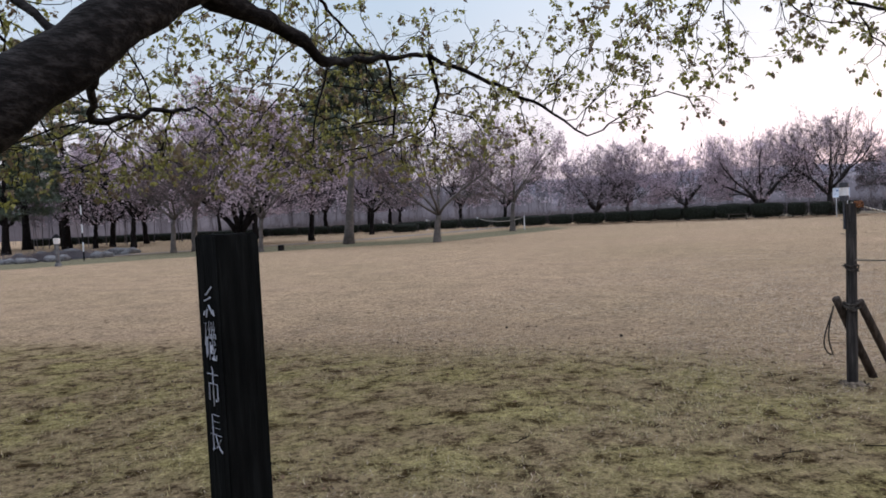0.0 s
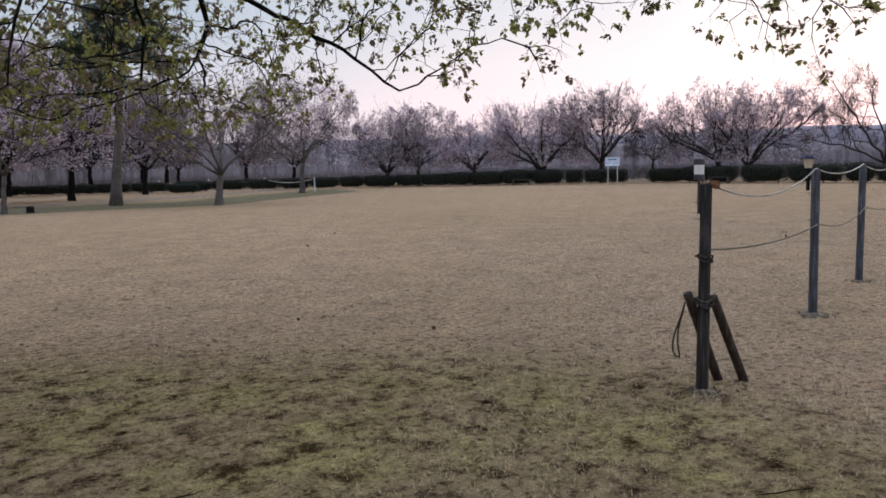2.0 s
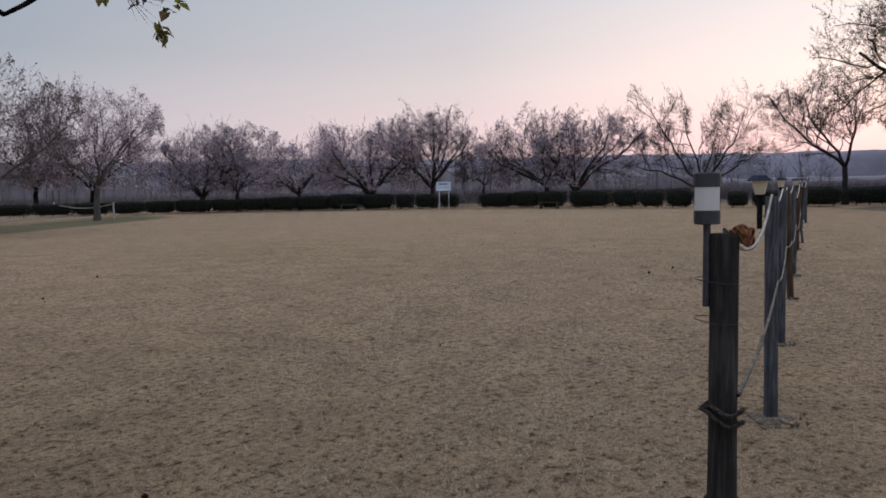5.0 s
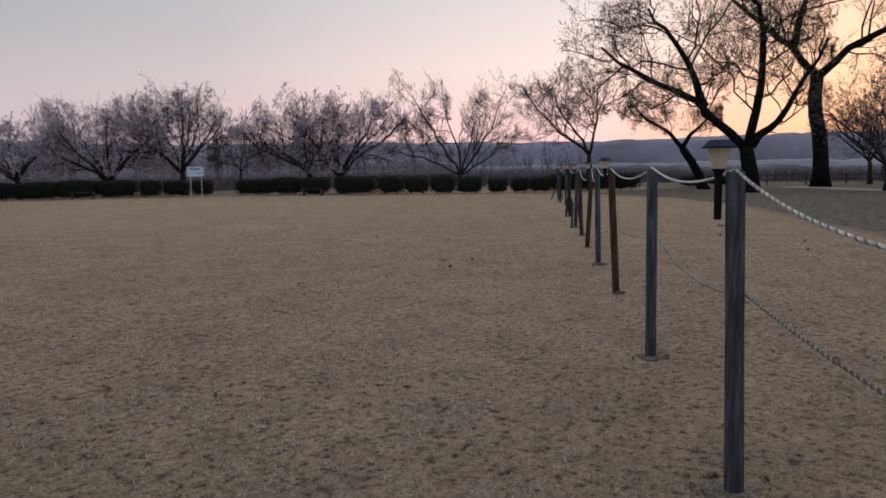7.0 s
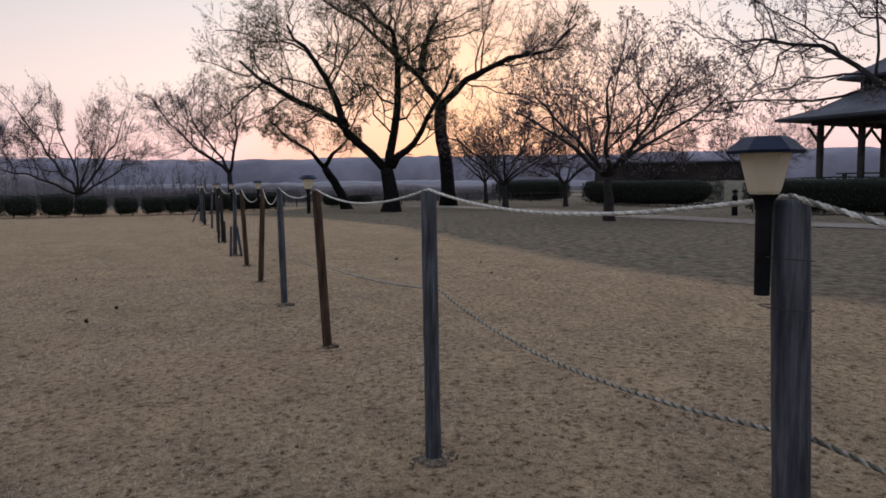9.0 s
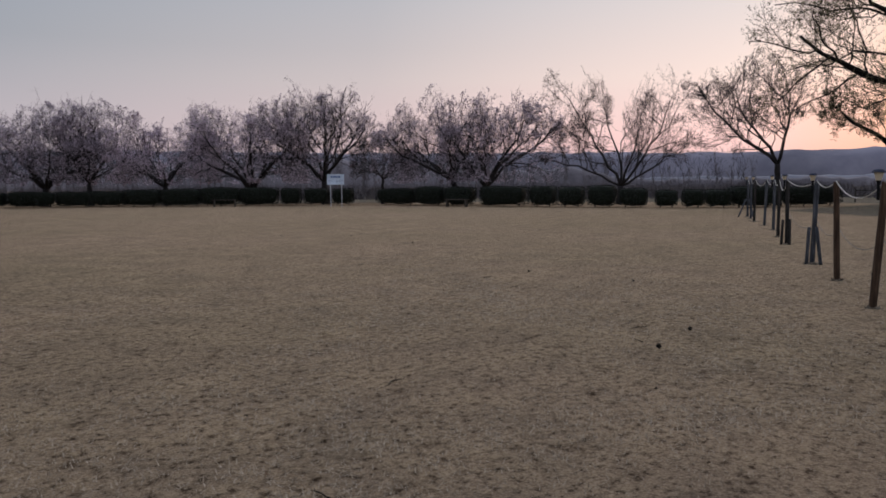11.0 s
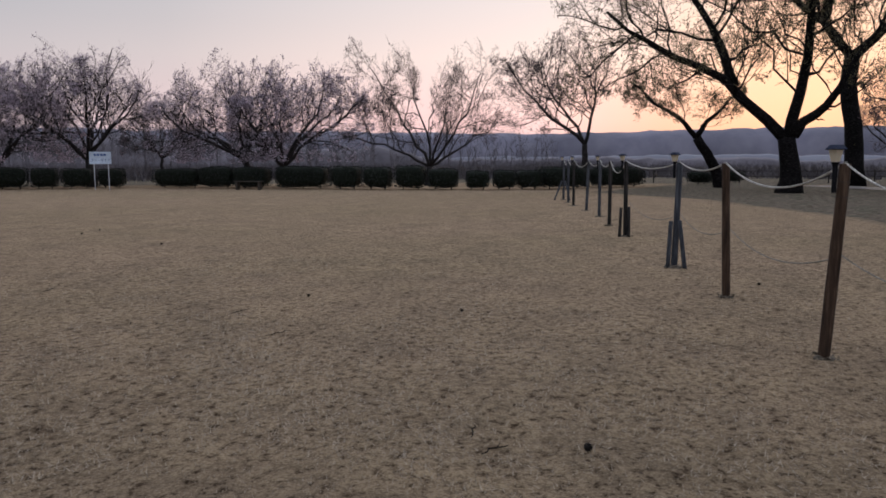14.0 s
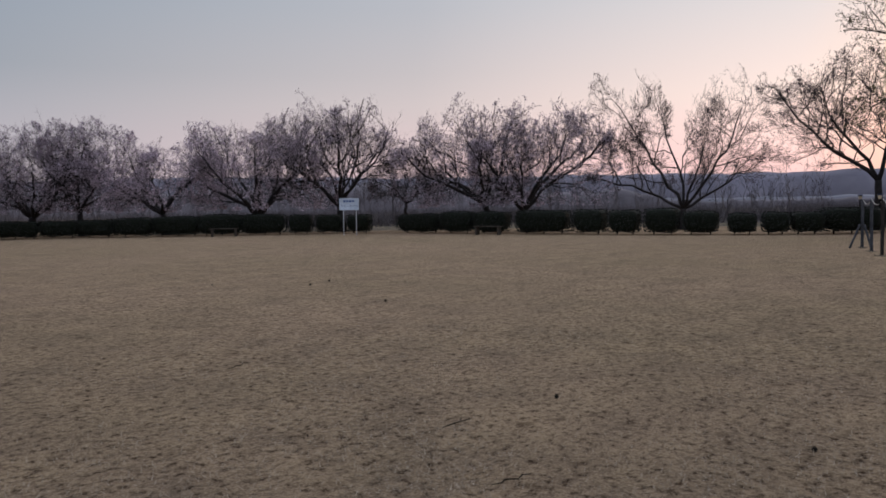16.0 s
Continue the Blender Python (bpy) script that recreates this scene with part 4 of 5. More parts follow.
def hazed_far_hills():
    # backdrops whose haze sits in their colour, with none in the air
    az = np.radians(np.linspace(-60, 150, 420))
    for name, d, el, wob, mat, label, seed in [("hill_backdrop", 1500.0, 2.25, 0.12, M_HILL_HAZE, "long wooded ridge on the horizon, coloured blue-grey for haze", 3.0), ("treeline_backdrop", 150.0, 2.5, 0.5, M_TREELINE_HAZE, "treeline behind the park, coloured grey-mauve for haze", 2.0), ("field_backdrop", 420.0, 0.4, 0.1, M_FIELD_HAZE, "fields below the ridge, coloured pale for mist", 1.0)]:
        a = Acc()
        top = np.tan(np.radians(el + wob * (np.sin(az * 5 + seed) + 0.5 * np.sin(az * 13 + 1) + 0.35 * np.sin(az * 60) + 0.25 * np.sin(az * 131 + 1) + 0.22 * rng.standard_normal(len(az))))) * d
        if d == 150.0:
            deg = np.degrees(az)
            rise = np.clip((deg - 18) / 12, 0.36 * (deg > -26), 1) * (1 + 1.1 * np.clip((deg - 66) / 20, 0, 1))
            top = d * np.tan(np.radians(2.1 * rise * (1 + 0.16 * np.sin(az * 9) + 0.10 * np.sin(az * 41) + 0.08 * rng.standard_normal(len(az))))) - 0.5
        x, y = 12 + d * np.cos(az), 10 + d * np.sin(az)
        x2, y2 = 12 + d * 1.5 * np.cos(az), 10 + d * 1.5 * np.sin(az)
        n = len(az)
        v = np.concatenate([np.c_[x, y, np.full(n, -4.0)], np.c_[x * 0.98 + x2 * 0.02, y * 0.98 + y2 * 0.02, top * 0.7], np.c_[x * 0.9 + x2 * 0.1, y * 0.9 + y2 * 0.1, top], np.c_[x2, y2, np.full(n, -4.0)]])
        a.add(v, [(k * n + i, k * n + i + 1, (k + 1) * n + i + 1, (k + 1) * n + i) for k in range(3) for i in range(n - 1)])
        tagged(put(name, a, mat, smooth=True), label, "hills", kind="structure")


hazed_far_hills()


# ---- the clipped hedge ----
def bush(at, w, h, ang, seed, depth=1.25, gap=0.12, label="dark clipped evergreen bush in the hedge row", group="clipped hedge bushes"):
    r = np.random.default_rng(seed)
    e = thing("hedge_bush", (at[0], at[1], 0), label, "bush", group, rz=ang)
    body, leaves = Acc(), Acc()

    def skin(n):
        th, ph = r.uniform(-1, 1, n), r.uniform(0, 2 * np.pi, n)
        c = np.stack([np.cos(ph) * np.sqrt(1 - th ** 2), np.sin(ph) * np.sqrt(1 - th ** 2), th], -1)
        k = (np.abs(c) ** 8).sum(1, keepdims=True) ** (-1 / 8)
        return c * k

    half = np.array((w / 2 - 0.04, depth / 2, (h - gap) / 2))
    mid = np.array((0, 0, gap + (h - gap) / 2))
    n1, n2 = 18, 10
    v = []
    for i in range(n2 + 1):
        th = math.pi * i / n2
        for j in range(n1):
            ph = 2 * math.pi * j / n1
            c = np.array((math.sin(th) * math.cos(ph), math.sin(th) * math.sin(ph), math.cos(th)))
            c *= (np.abs(c) ** 8).sum() ** (-1 / 8)
            taper = 1 - 0.10 * (c[2] < 0) * abs(c[2])
            v.append(mid + c * half * 0.93 * (taper, taper, 1) * (1 + 0.03 * math.sin(3 * ph + seed)))
    body.add(v, [(i * n1 + j, (i + 1) * n1 + j, (i + 1) * n1 + (j + 1) % n1, i * n1 + (j + 1) % n1) for i in range(n2) for j in range(n1)])
    n = int(900 * w)
    s = skin(n)
    bulge = 1 + 0.04 * np.sin(s[:, :1] * 4 + seed) + r.normal(0, 0.018, (n, 1))
    petals(leaves, mid + s * half * bulge, 0.038, r)
    for k in range(max(2, int(w * 1.3))):
        x = (k + 0.5) / max(2, int(w * 1.3)) * w - w / 2
        stem = Acc()
        stem.tube([(x, 0, -0.05), (x + 0.05, 0.02, gap + 0.15)], [0.035, 0.03], 5)
        put("stem", stem, M_BARK, e)
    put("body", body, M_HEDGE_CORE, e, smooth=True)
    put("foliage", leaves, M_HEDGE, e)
    return e


HEDGE = [(28.96, 55.2, 2.75, .94, -34), (30.77, 53.8, 2.15, .93, -43), (32.12, 52.42, 2.15, .95, -48), (33.48, 50.93, 2.3, 1.03, -48), (35.07, 49.22, 2.7, 1.07, -47), (36.8, 47.51, 2.5, 1.14, -42), (38.52, 45.96, 2.45, 1.12, -42), (39.89, 44.61, 1.3, 1.06, -49), (40.88, 43.38, 1.55, 1.04, -53), (41.89, 42.06, 1.4, 1.02, -53), (43.3, 39.04, 2.7, 1.01, -79), (43.74, 36.75, 1.98, 1.12, -79), (44.11, 34.81, 1.88, 1.1, -79), (44.63, 32.03, 2.8, 1.14, -79), (45.08, 29.67, 1.5, 1.15, -79), (45.44, 28.04, 1.45, 1.11, -75), (45.89, 26.4, 1.55, 1.17, -74)]
HEDGE2 = [(46.47, 24.78, 1.6, 1.03, -66), (47.2, 23.22, 1.2, .92, -64), (47.84, 22.0, 1.1, .95, -61), (48.44, 20.91, 1.3, .94, -61), (50.13, 19.3, 2.8, 1.1, -33), (53.34, 17.23, 3.6, 1.06, -33), (27.0, 56.6, 2.0, .92, -34), (25.2, 57.8, 2.2, .9, -33), (23.2, 59.1, 2.4, .9, -33), (21.0, 60.5, 2.6, .88, -33), (18.6, 62.0, 2.6, .86, -33), (16.2, 63.5, 2.6, .84, -33), (60.0, 13.4, 1.6, .75, -20), (64.0, 12.0, 2.4, .75, -20)]
HEDGE3 = [(13.2 - 2.55 * k, 65.2 + 1.35 * k, 2.8, 0.8, -28) for k in range(13)]
for i, (x, y, w, h, a) in enumerate(HEDGE + HEDGE2 + HEDGE3):
    nrm = np.array((math.cos(radians(a + 90)), math.sin(radians(a + 90))))
    bush((x + nrm[0] * 0.6, y + nrm[1] * 0.6), w, h, a, 600 + i)
bush((14.6, 59.0), 2.2, 0.75, -20, 650, label="low dark clipped bush by the rope fence", group="")
for i, (x, y, w, h, a, d) in enumerate([(55.4, -6.6, 11.0, 1.65, 30, 1.8), (40.0, -11.2, 9.0, 1.6, 42, 1.8), (74.0, -1.5, 8.5, 1.8, 40, 1.8)]):
    bush((x, y), w, h, a, 660 + i, depth=d, label="long dark clipped hedge beyond the gravel path", group="long clipped hedges")


# ---- rope fence ----
POSTS = [  # x, y, height, lean x, lean y, material, lamp
    (5.90, 4.69, 1.42, 0.04, 0.02, M_POST_DARK, "tube"), (8.82, 5.73, 1.46, 0.03, 0.03, M_POST_GREY, "hat"), (11.16, 6.59, 1.47, 0.02, 0.01, M_POST_GREY, ""),
    (14.06, 7.60, 1.46, 0.0, 0.07, M_POST_BROWN, "hat"), (16.63, 8.53, 1.47, -0.02, 0.02, M_POST_GREY, ""), (18.89, 9.37, 1.45, 0.03, -0.07, M_POST_BROWN, "hat"),
    (21.29, 10.20, 1.44, 0.0, 0.06, M_POST_BROWN, ""), (23.45, 11.01, 1.44, 0.02, -0.03, M_POST_GREY, "hat"), (27.36, 12.40, 1.45, 0.0, 0.02, M_POST_DARK, "hat"),
    (29.65, 13.18, 1.44, 0.0, 0.0, M_POST_DARK, ""), (32.17, 13.96, 1.45, 0.0, 0.0, M_POST_GREY, "hat"), (34.35, 14.81, 1.45, -0.02, -0.05, M_POST_GREY, ""),
    (36.47, 15.73, 1.45, 0.0, 0.0, M_POST_DARK, "hat"), (38.2, 16.35, 1.45, 0.0, 0.02, M_POST_GREY, ""), (39.92, 16.98, 1.45, 0.0, 0.0, M_POST_GREY, "hat")]
LABEL = {M_POST_GREY: "weathered grey wooden fence post", M_POST_BROWN: "brown-stained wooden fence post", M_POST_DARK: "dark weathered wooden fence post"}


def fence_post(i, x, y, h, lx, ly, mat, lamp):
    e = thing("fence_post", (x, y, 0), LABEL[mat] + " standing in the lawn", "fence post", "rope fence posts")
    a = Acc()
    r = np.random.default_rng(700 + i)
    n = 16 if i < 9 else 10
    z = np.concatenate([np.linspace(-0.1, h - 0.012, 14), [h, h + 0.001]])
    t = np.clip(z / h, 0, 1)
    rad = (0.039 if i == 0 else 0.0415) * (1 + 0.02 * np.sin(z * 5 + i) + 0.012 * r.standard_normal(len(z))) * (1.04 - 0.06 * t)
    rad[-2] *= 0.93
    rad[-1] *= 0.3
    a.tube(np.c_[lx * t, ly * t, z], rad, n)
    put("pole", a, mat, e, smooth=True)
    for k in range(2 if lamp else 0):
        w = Acc()
        zz = h - 0.13 - 0.11 * k
        th = np.linspace(0, 2 * np.pi, 17)
        w.tube(np.c_[lx * zz / h + 0.058 * np.cos(th + 0.4) - 0.012, ly * zz / h + 0.058 * np.sin(th + 0.4) + 0.016, zz + 0.006 * np.sin(th)], 0.0013, 4)
        put("tie_wire", w, M_WIRE, e)
    return e


def disc_tube(levels, sides, rot=0.0):
    """A turned or faceted solid from (radius, z) levels."""
    a = Acc()
    ang = np.arange(sides) * 2 * np.pi / sides + rot
    v = np.concatenate([np.c_[q * np.cos(ang), q * np.sin(ang), np.full(sides, z)] for q, z in levels])
    f = [(k * sides + j, k * sides + (j + 1) % sides, (k + 1) * sides + (j + 1) % sides, (k + 1) * sides + j) for k in range(len(levels) - 1) for j in range(sides)]
    f += [tuple(reversed(range(sides))), tuple((len(levels) - 1) * sides + j for j in range(sides))]
    a.add(v, f)
    return a


def hat_lamp(x, y, h, i):
    """Garden lamp on a stake tied to a post: faceted cream shade under a wide dark solar hat."""
    e = thing("solar_lamp", (x - 0.02, y + 0.068, h), "small solar lamp with dark hat, tied to a wooden post", "lamp", "solar lamps on the posts", rz=12 * i)
    put("stake", disc_tube([(0.0165, -0.21), (0.0175, -0.02), (0.022, 0.0), (0.031, 0.012)], 14), M_BLACK, e, "black tube")
    put("shade", disc_tube([(0.030, 0.013), (0.034, 0.02), (0.053, 0.098), (0.054, 0.104)], 6), M_SHADE, e, "cream frosted shade")
    put("cap", disc_tube([(0.080, 0.102), (0.082, 0.108), (0.052, 0.134), (0.046, 0.138)], 6), M_SOLAR, e, "dark blue solar hat")
    return e


def tube_lamp(x, y, h):
    e = thing("solar_lamp", (x - 0.031, y + 0.036, h + 0.007), "small cylindrical white solar lamp tied to the dark post", "lamp", "solar lamps on the posts")
    put("stake", disc_tube([(0.011, -0.22), (0.011, 0.03)], 12), M_STEEL_GREY, e, "grey metal tube")
    put("collar", disc_tube([(0.037, 0.02), (0.039, 0.022), (0.039, 0.058), (0.037, 0.06)], 24), M_STEEL_GREY, e, "grey collar")
    put("shade", disc_tube([(0.036, 0.06), (0.0365, 0.062), (0.0365, 0.125), (0.036, 0.127)], 24), M_SHADE_WHITE, e, "white frosted cylinder")
    e.scale = (0.9, 0.9, 0.95)
    put("cap", disc_tube([(0.038, 0.127), (0.040, 0.129), (0.040, 0.165), (0.037, 0.169)], 24), M_STEEL_GREY, e, "grey cap")
    return e


def log(a, p, q, rad, n=9):
    p, q = np.array(p, float), np.array(q, float)
    t = np.linspace(0, 1, 6)[:, None]
    a.tube(p + (q - p) * t, rad * np.array([1.0, 1.0, 0.98, 1.0, 0.99, 0.93]), n)


def strut(name_at, p, q, mat, rad=0.032):
    e = thing("strut", (*name_at, 0), "short round log leaning against a fence post", "fence strut", "struts on the fence posts")
    a = Acc()
    log(a, p, q, rad)
    put("log", a, mat, e, smooth=True)


for i, (x, y, h, lx, ly, mat, lamp) in enumerate(POSTS):
    fence_post(i, x, y, h, lx, ly, mat, lamp)
    if lamp == "hat":
        hat_lamp(x + lx, y + ly, h, i)
    elif lamp == "tube":
        tube_lamp(x + lx, y + ly, h)
x, y = POSTS[0][:2]
strut((x, y), (0.49, 0.02, -0.04), (0.03, -0.055, 0.66), M_STRUT, 0.033)
strut((x, y), (0.37, 0.15, -0.04), (-0.09, 0.055, 0.68), M_STRUT, 0.033)
x, y = POSTS[7][:2]
strut((x, y), (-0.07, 0.075, -0.04), (-0.05, 0.055, 0.64), M_POST_GREY, 0.03)
strut((x, y), (-0.03, -0.15, -0.04), (-0.02, -0.055, 0.65), M_POST_GREY, 0.03)
x, y = POSTS[8][:2]
strut((x, y), (-0.06, 0.10, -0.04), (-0.05, 0.085, 0.56), M_POST_DARK, 0.03)
strut((x, y), (-0.05, -0.07, -0.04), (-0.04, -0.06, 0.58), M_POST_DARK, 0.034)
x, y = POSTS[14][:2]
strut((x, y), (-0.2, 0.3, -0.04), (-0.03, 0.06, 0.7), M_POST_GREY)
strut((x, y), (-0.2, -0.3, -0.04), (-0.03, -0.06, 0.7), M_POST_GREY)


def sagging(p, q, sag, n):
    t = np.linspace(0, 1, n)[:, None]
    p, q = np.array(p, float), np.array(q, float)
    line = p + (q - p) * t
    line[:, 2] -= (4 * sag * t * (1 - t))[:, 0]
    return line


def twisted(acc, line, radius, turn=0.05):
    """Three strands wound round a line."""
    seg = np.linalg.norm(np.diff(line, axis=0), axis=1)
    s = np.concatenate([[0], np.cumsum(seg)])
    m = max(8, int(s[-1] / (turn / 5)))
    u = np.linspace(0, s[-1], m)
    c = np.stack([np.interp(u, s, line[:, k]) for k in range(3)], -1)
    d = np.gradient(c, axis=0)
    d /= np.linalg.norm(d, axis=1, keepdims=True)
    a = np.cross(d, (0.0, 0.0, 1.0))
    a /= np.linalg.norm(a, axis=1, keepdims=True) + 1e-9
    b = np.cross(d, a)
    for k in range(3):
        ph = (u / turn * 2 * np.pi + k * 2.094)[:, None]
        acc.tube(c + radius * 0.55 * (np.cos(ph) * a + np.sin(ph) * b), radius * 0.58, 5, cap=False)


TOP_SAG = [0.17, 0.08, 0.10, 0.10, 0.22, 0.22, 0.10, 0.12, 0.25, 0.15, 0.15, 0.2, 0.15, 0.15]
for i in range(len(POSTS) - 1):
    (x, y, h, lx, ly, *_), (x2, y2, h2, lx2, ly2, *_) = POSTS[i], POSTS[i + 1]
    a = Acc()
    line = sagging((x + lx, y + ly, h + 0.008), (x2 + lx2, y2 + ly2, h2 + 0.008), TOP_SAG[i], 40)
    (twisted(a, line, 0.0070, 0.065) if i < 5 else a.tube(line, 0.0095, 5))
    ob = tagged(put("top_rope", a, M_ROPE), "sagging white twisted rope between post tops", "rope", "top ropes of the fence")
    if i < 8:
        b = Acc()
        zl = [0.98, 0.92, 0.94, 0.76, 0.84, 0.78, 0.74, 0.74, 0.7]
        k, k2 = zl[i] / h, zl[i + 1] / h2
        off = 0.044
        line = sagging((x + lx * k, y + ly * k - off, zl[i]), (x2 + lx2 * k2, y2 + ly2 * k2 - off, zl[i + 1]), (0.06, 0.10, 0.03, 0.12, 0.13, 0.18, 0.15, 0.2)[i], 40)
        (twisted(b, line, 0.0062, 0.045) if i < 4 else b.tube(line, 0.0055, 4))
        tagged(put("lower_rope", b, M_ROPE_DARK), "thin old rope sagging between posts at waist height", "rope", "lower ropes of the fence")


def coil(at, rad, loops, thick, mat, label, seed, tilt=(1, 1, 1), name="rope_coil"):
    r = np.random.default_rng(seed)
    t = np.linspace(0, loops * 2 * np.pi, loops * 22)
    w = r.normal(0, 0.35, 8)
    p = np.c_[rad * tilt[0] * np.cos(t + 0.2 * np.sin(t * 0.63)), rad * tilt[1] * np.sin(t * 1.03), rad * tilt[2] * np.sin(t * 0.71 + 1.0) + 0.01 * np.sin(3 * t)]
    a = Acc()
    twisted(a, p + np.array(at), thick, thick * 4)
    return tagged(put(name, a, mat), label, "rope")


coil((5.985, 4.68, 1.412), 0.037, 5, 0.0042, M_ROPE_ORANGE, "rust-brown rope bundle tied on top of the dark post", 1, (1, 0.8, 0.45))
coil((5.92, 4.70, 0.92), 0.056, 2, 0.006, M_ROPE_BLACK, "dark rope wound round the dark post", 2, (1, 1, 0.4))
coil((5.92, 4.70, 0.62), 0.062, 4, 0.008, M_ROPE_BLACK, "dark rope lashing the struts to the post", 3, (1.2, 1.2, 0.35))
a = Acc()
t = np.linspace(0, 1, 50)
hang = np.c_[5.80 - 0.10 * np.sin(t * np.pi) * np.cos(t * 5.5), 4.76 + 0.13 * np.sin(t * np.pi), 0.62 - 0.42 * np.sin(t * np.pi) ** 0.8]
twisted(a, hang, 0.006, 0.03)
tagged(put("rope_loop", a, M_ROPE_BLACK), "loose dark rope loop hanging from the struts", "rope")

# ---- black monument post with brushed characters ----
mon = thing("monument_post", (1.262, 1.83, 0), "black weathered square wooden post with white brushed characters", "signpost", rz=28)
bm = bevelled_box((0.113, 0.113, 1.55), 0.004, 2)
part("post", bm, M_MONUMENT, mon, at=(0, 0, 0.695))


def lettering(text, size, mat, parent, at, rot, name="character"):
    c = bpy.data.curves.new("text", "FONT")
    c.body, c.size, c.align_x, c.align_y, c.extrude, c.offset = text, size, "CENTER", "CENTER", 0.0012, -0.0030 if size < 0.12 else 0.0
    tmp = new("text", c)
    dg = bpy.context.evaluated_depsgraph_get()
    me = bpy.data.meshes.new_from_object(tmp.evaluated_get(dg))
    bpy.data.objects.remove(tmp)
    me.materials.clear()
    me.materials.append(mat)
    ob = new(name, me)
    if parent is not None:
        ob.parent = parent
    ob.matrix_local = pose(*at, *rot)
    return ob


for ch, z in (("磯", 1.205), ("市", 1.092), ("長", 0.98)):
    ob = lettering(ch, 0.105, M_INK, mon, (-0.058, 0.0, z), (90, 0, -90))
    ob.scale = (0.62, 1.05, 1)
strokes = Acc()
for p, q in (((0.02, 1.27), (-0.01, 1.25)), ((0.012, 1.245), (-0.02, 1.235)), ((0.0, 1.225), (0.018, 1.205)), ((0.02, 1.215), (0.026, 1.20)), ((-0.008, 1.215), (-0.014, 1.195)), ((-0.02, 1.21), (-0.026, 1.20))):
    strokes.tube([(-0.0577, -p[0], p[1] + 0.075), (-0.0577, -q[0], q[1] + 0.075)], 0.0024, 5)
put("brush_strokes", strokes, M_INK, mon, "worn white brush strokes")

# ---- white sign by the hedge ----
d = np.array((40.2 - 14.8, 41.5 - 11.2))
d /= np.linalg.norm(d)
sg = thing("sign", (40.2 + d[1] * 0.5, 41.5 - d[0] * 0.5, 0), "pale blue-white sign board on two thin posts by the hedge", "sign", rz=math.degrees(math.atan2(-d[0], d[1])))
part("board", bevelled_box((1.02, 0.03, 0.62), 0.006, 1), M_SIGN, sg, at=(0, 0, 1.60))
for s in (-0.30, 0.36):
    a = Acc()
    a.tube([(s, 0.04, -0.1), (s, 0.04, 1.85)], 0.022, 10)
    put("pole", a, M_SIGN_POST, sg)
ob = lettering("フリーサイト", 0.155, M_SIGN_BLUE, sg, (0, -0.018, 1.48), (90, 0, 0), "lettering")
bars = Acc()
for k in range(4):
    bars.box((-0.24 + 0.15 * k, -0.017, 1.76), (0.11, 0.004, 0.11))
put("lettering_bars", bars, M_SIGN_BLUE, sg, "blurred blue characters")


# ---- benches in front of the hedge ----
def bench(x, y, rz):
    e = thing("bench", (x, y, 0), "low backless wooden bench on the lawn before the hedge", "bench", "lawn benches", rz=rz)
    for k in range(3):
        part("slat", bevelled_box((1.5, 0.11, 0.035), 0.006, 1), M_BENCH, e, at=(0, -0.125 + 0.125 * k, 0.41))
    for sx in (-0.6, 0.6):
        part("leg", bevelled_box((0.08, 0.34, 0.46), 0.008, 1), M_BENCH, e, at=(sx, 0, 0.165))


bench(36.3, 46.3, -42)
bench(43.2, 34.0, -79)

# ---- left far edge: lantern, marker pole, pond, stump, rope fence ----
e = thing("garden_lantern", (-6.0, 35.0, 0), "grey garden lantern post beside the pond", "street lamp")
put("column", disc_tube([(0.14, -0.1), (0.14, 0.1), (0.09, 0.14), (0.085, 0.9), (0.12, 0.95)], 10), M_STONE, e)
put("light_box", disc_tube([(0.10, 0.95), (0.13, 1.0), (0.14, 1.18), (0.10, 1.2)], 8), M_SHADE_WHITE, e, "pale lantern glass")
put("cap", disc_tube([(0.17, 1.2), (0.16, 1.24), (0.05, 1.36), (0.02, 1.38)], 8), M_BLACK, e, "dark cap")
e = thing("marker_pole", (-5.8, 39.6, 0), "thin pale banded marker pole", "pole")
for k in range(6):
    put("band", disc_tube([(0.035, 0.45 * k - 0.1 * (k == 0)), (0.035, 0.45 * k + 0.44)], 8), M_SIGN_POST if k % 2 else M_BLACK, e)
a = Acc()
th = np.linspace(0, 2 * np.pi, 41)[:-1]
rim = np.c_[-8.5 + (3.6 + 0.4 * np.sin(3 * th)) * np.cos(th), 46.0 + (5.2 + 0.5 * np.sin(2 * th + 1)) * np.sin(th), np.full(40, 0.02)]
a.add(rim, [tuple(range(40))])
tagged(put("pond_water", a, m_water), "dark still pond water", "pond", kind="structure")
r = np.random.default_rng(11)
stone_bm = bmesh.new()
bmesh.ops.create_icosphere(stone_bm, subdivisions=2, radius=1.0)
for v in stone_bm.verts:
    v.co *= 1 + 0.22 * noise.noise(v.co * 1.7)
stone_me = bpy.data.meshes.new("stone")
stone_bm.to_mesh(stone_me)
stone_bm.free()
stone_me.materials.append(M_STONE)
for k in range(46):
    q = r.uniform(0, 2 * np.pi)
    ob = new("pond_stone", stone_me)
    s = r.uniform(0.16, 0.42)
    ob.matrix_world = pose(-8.5 + (3.9 + 0.4 * math.sin(3 * q)) * math.cos(q) + r.normal(0, 0.2), 46.0 + (5.5 + 0.5 * math.sin(2 * q + 1)) * math.sin(q) + r.normal(0, 0.2), s * 0.25, 0, 0, r.uniform(0, 360)) @ Matrix.Diagonal((s * 1.3, s, s * 0.7, 1))
    tagged(ob, "rough grey stone on the pond edge", "stone", "pond edge stones")
a = Acc()
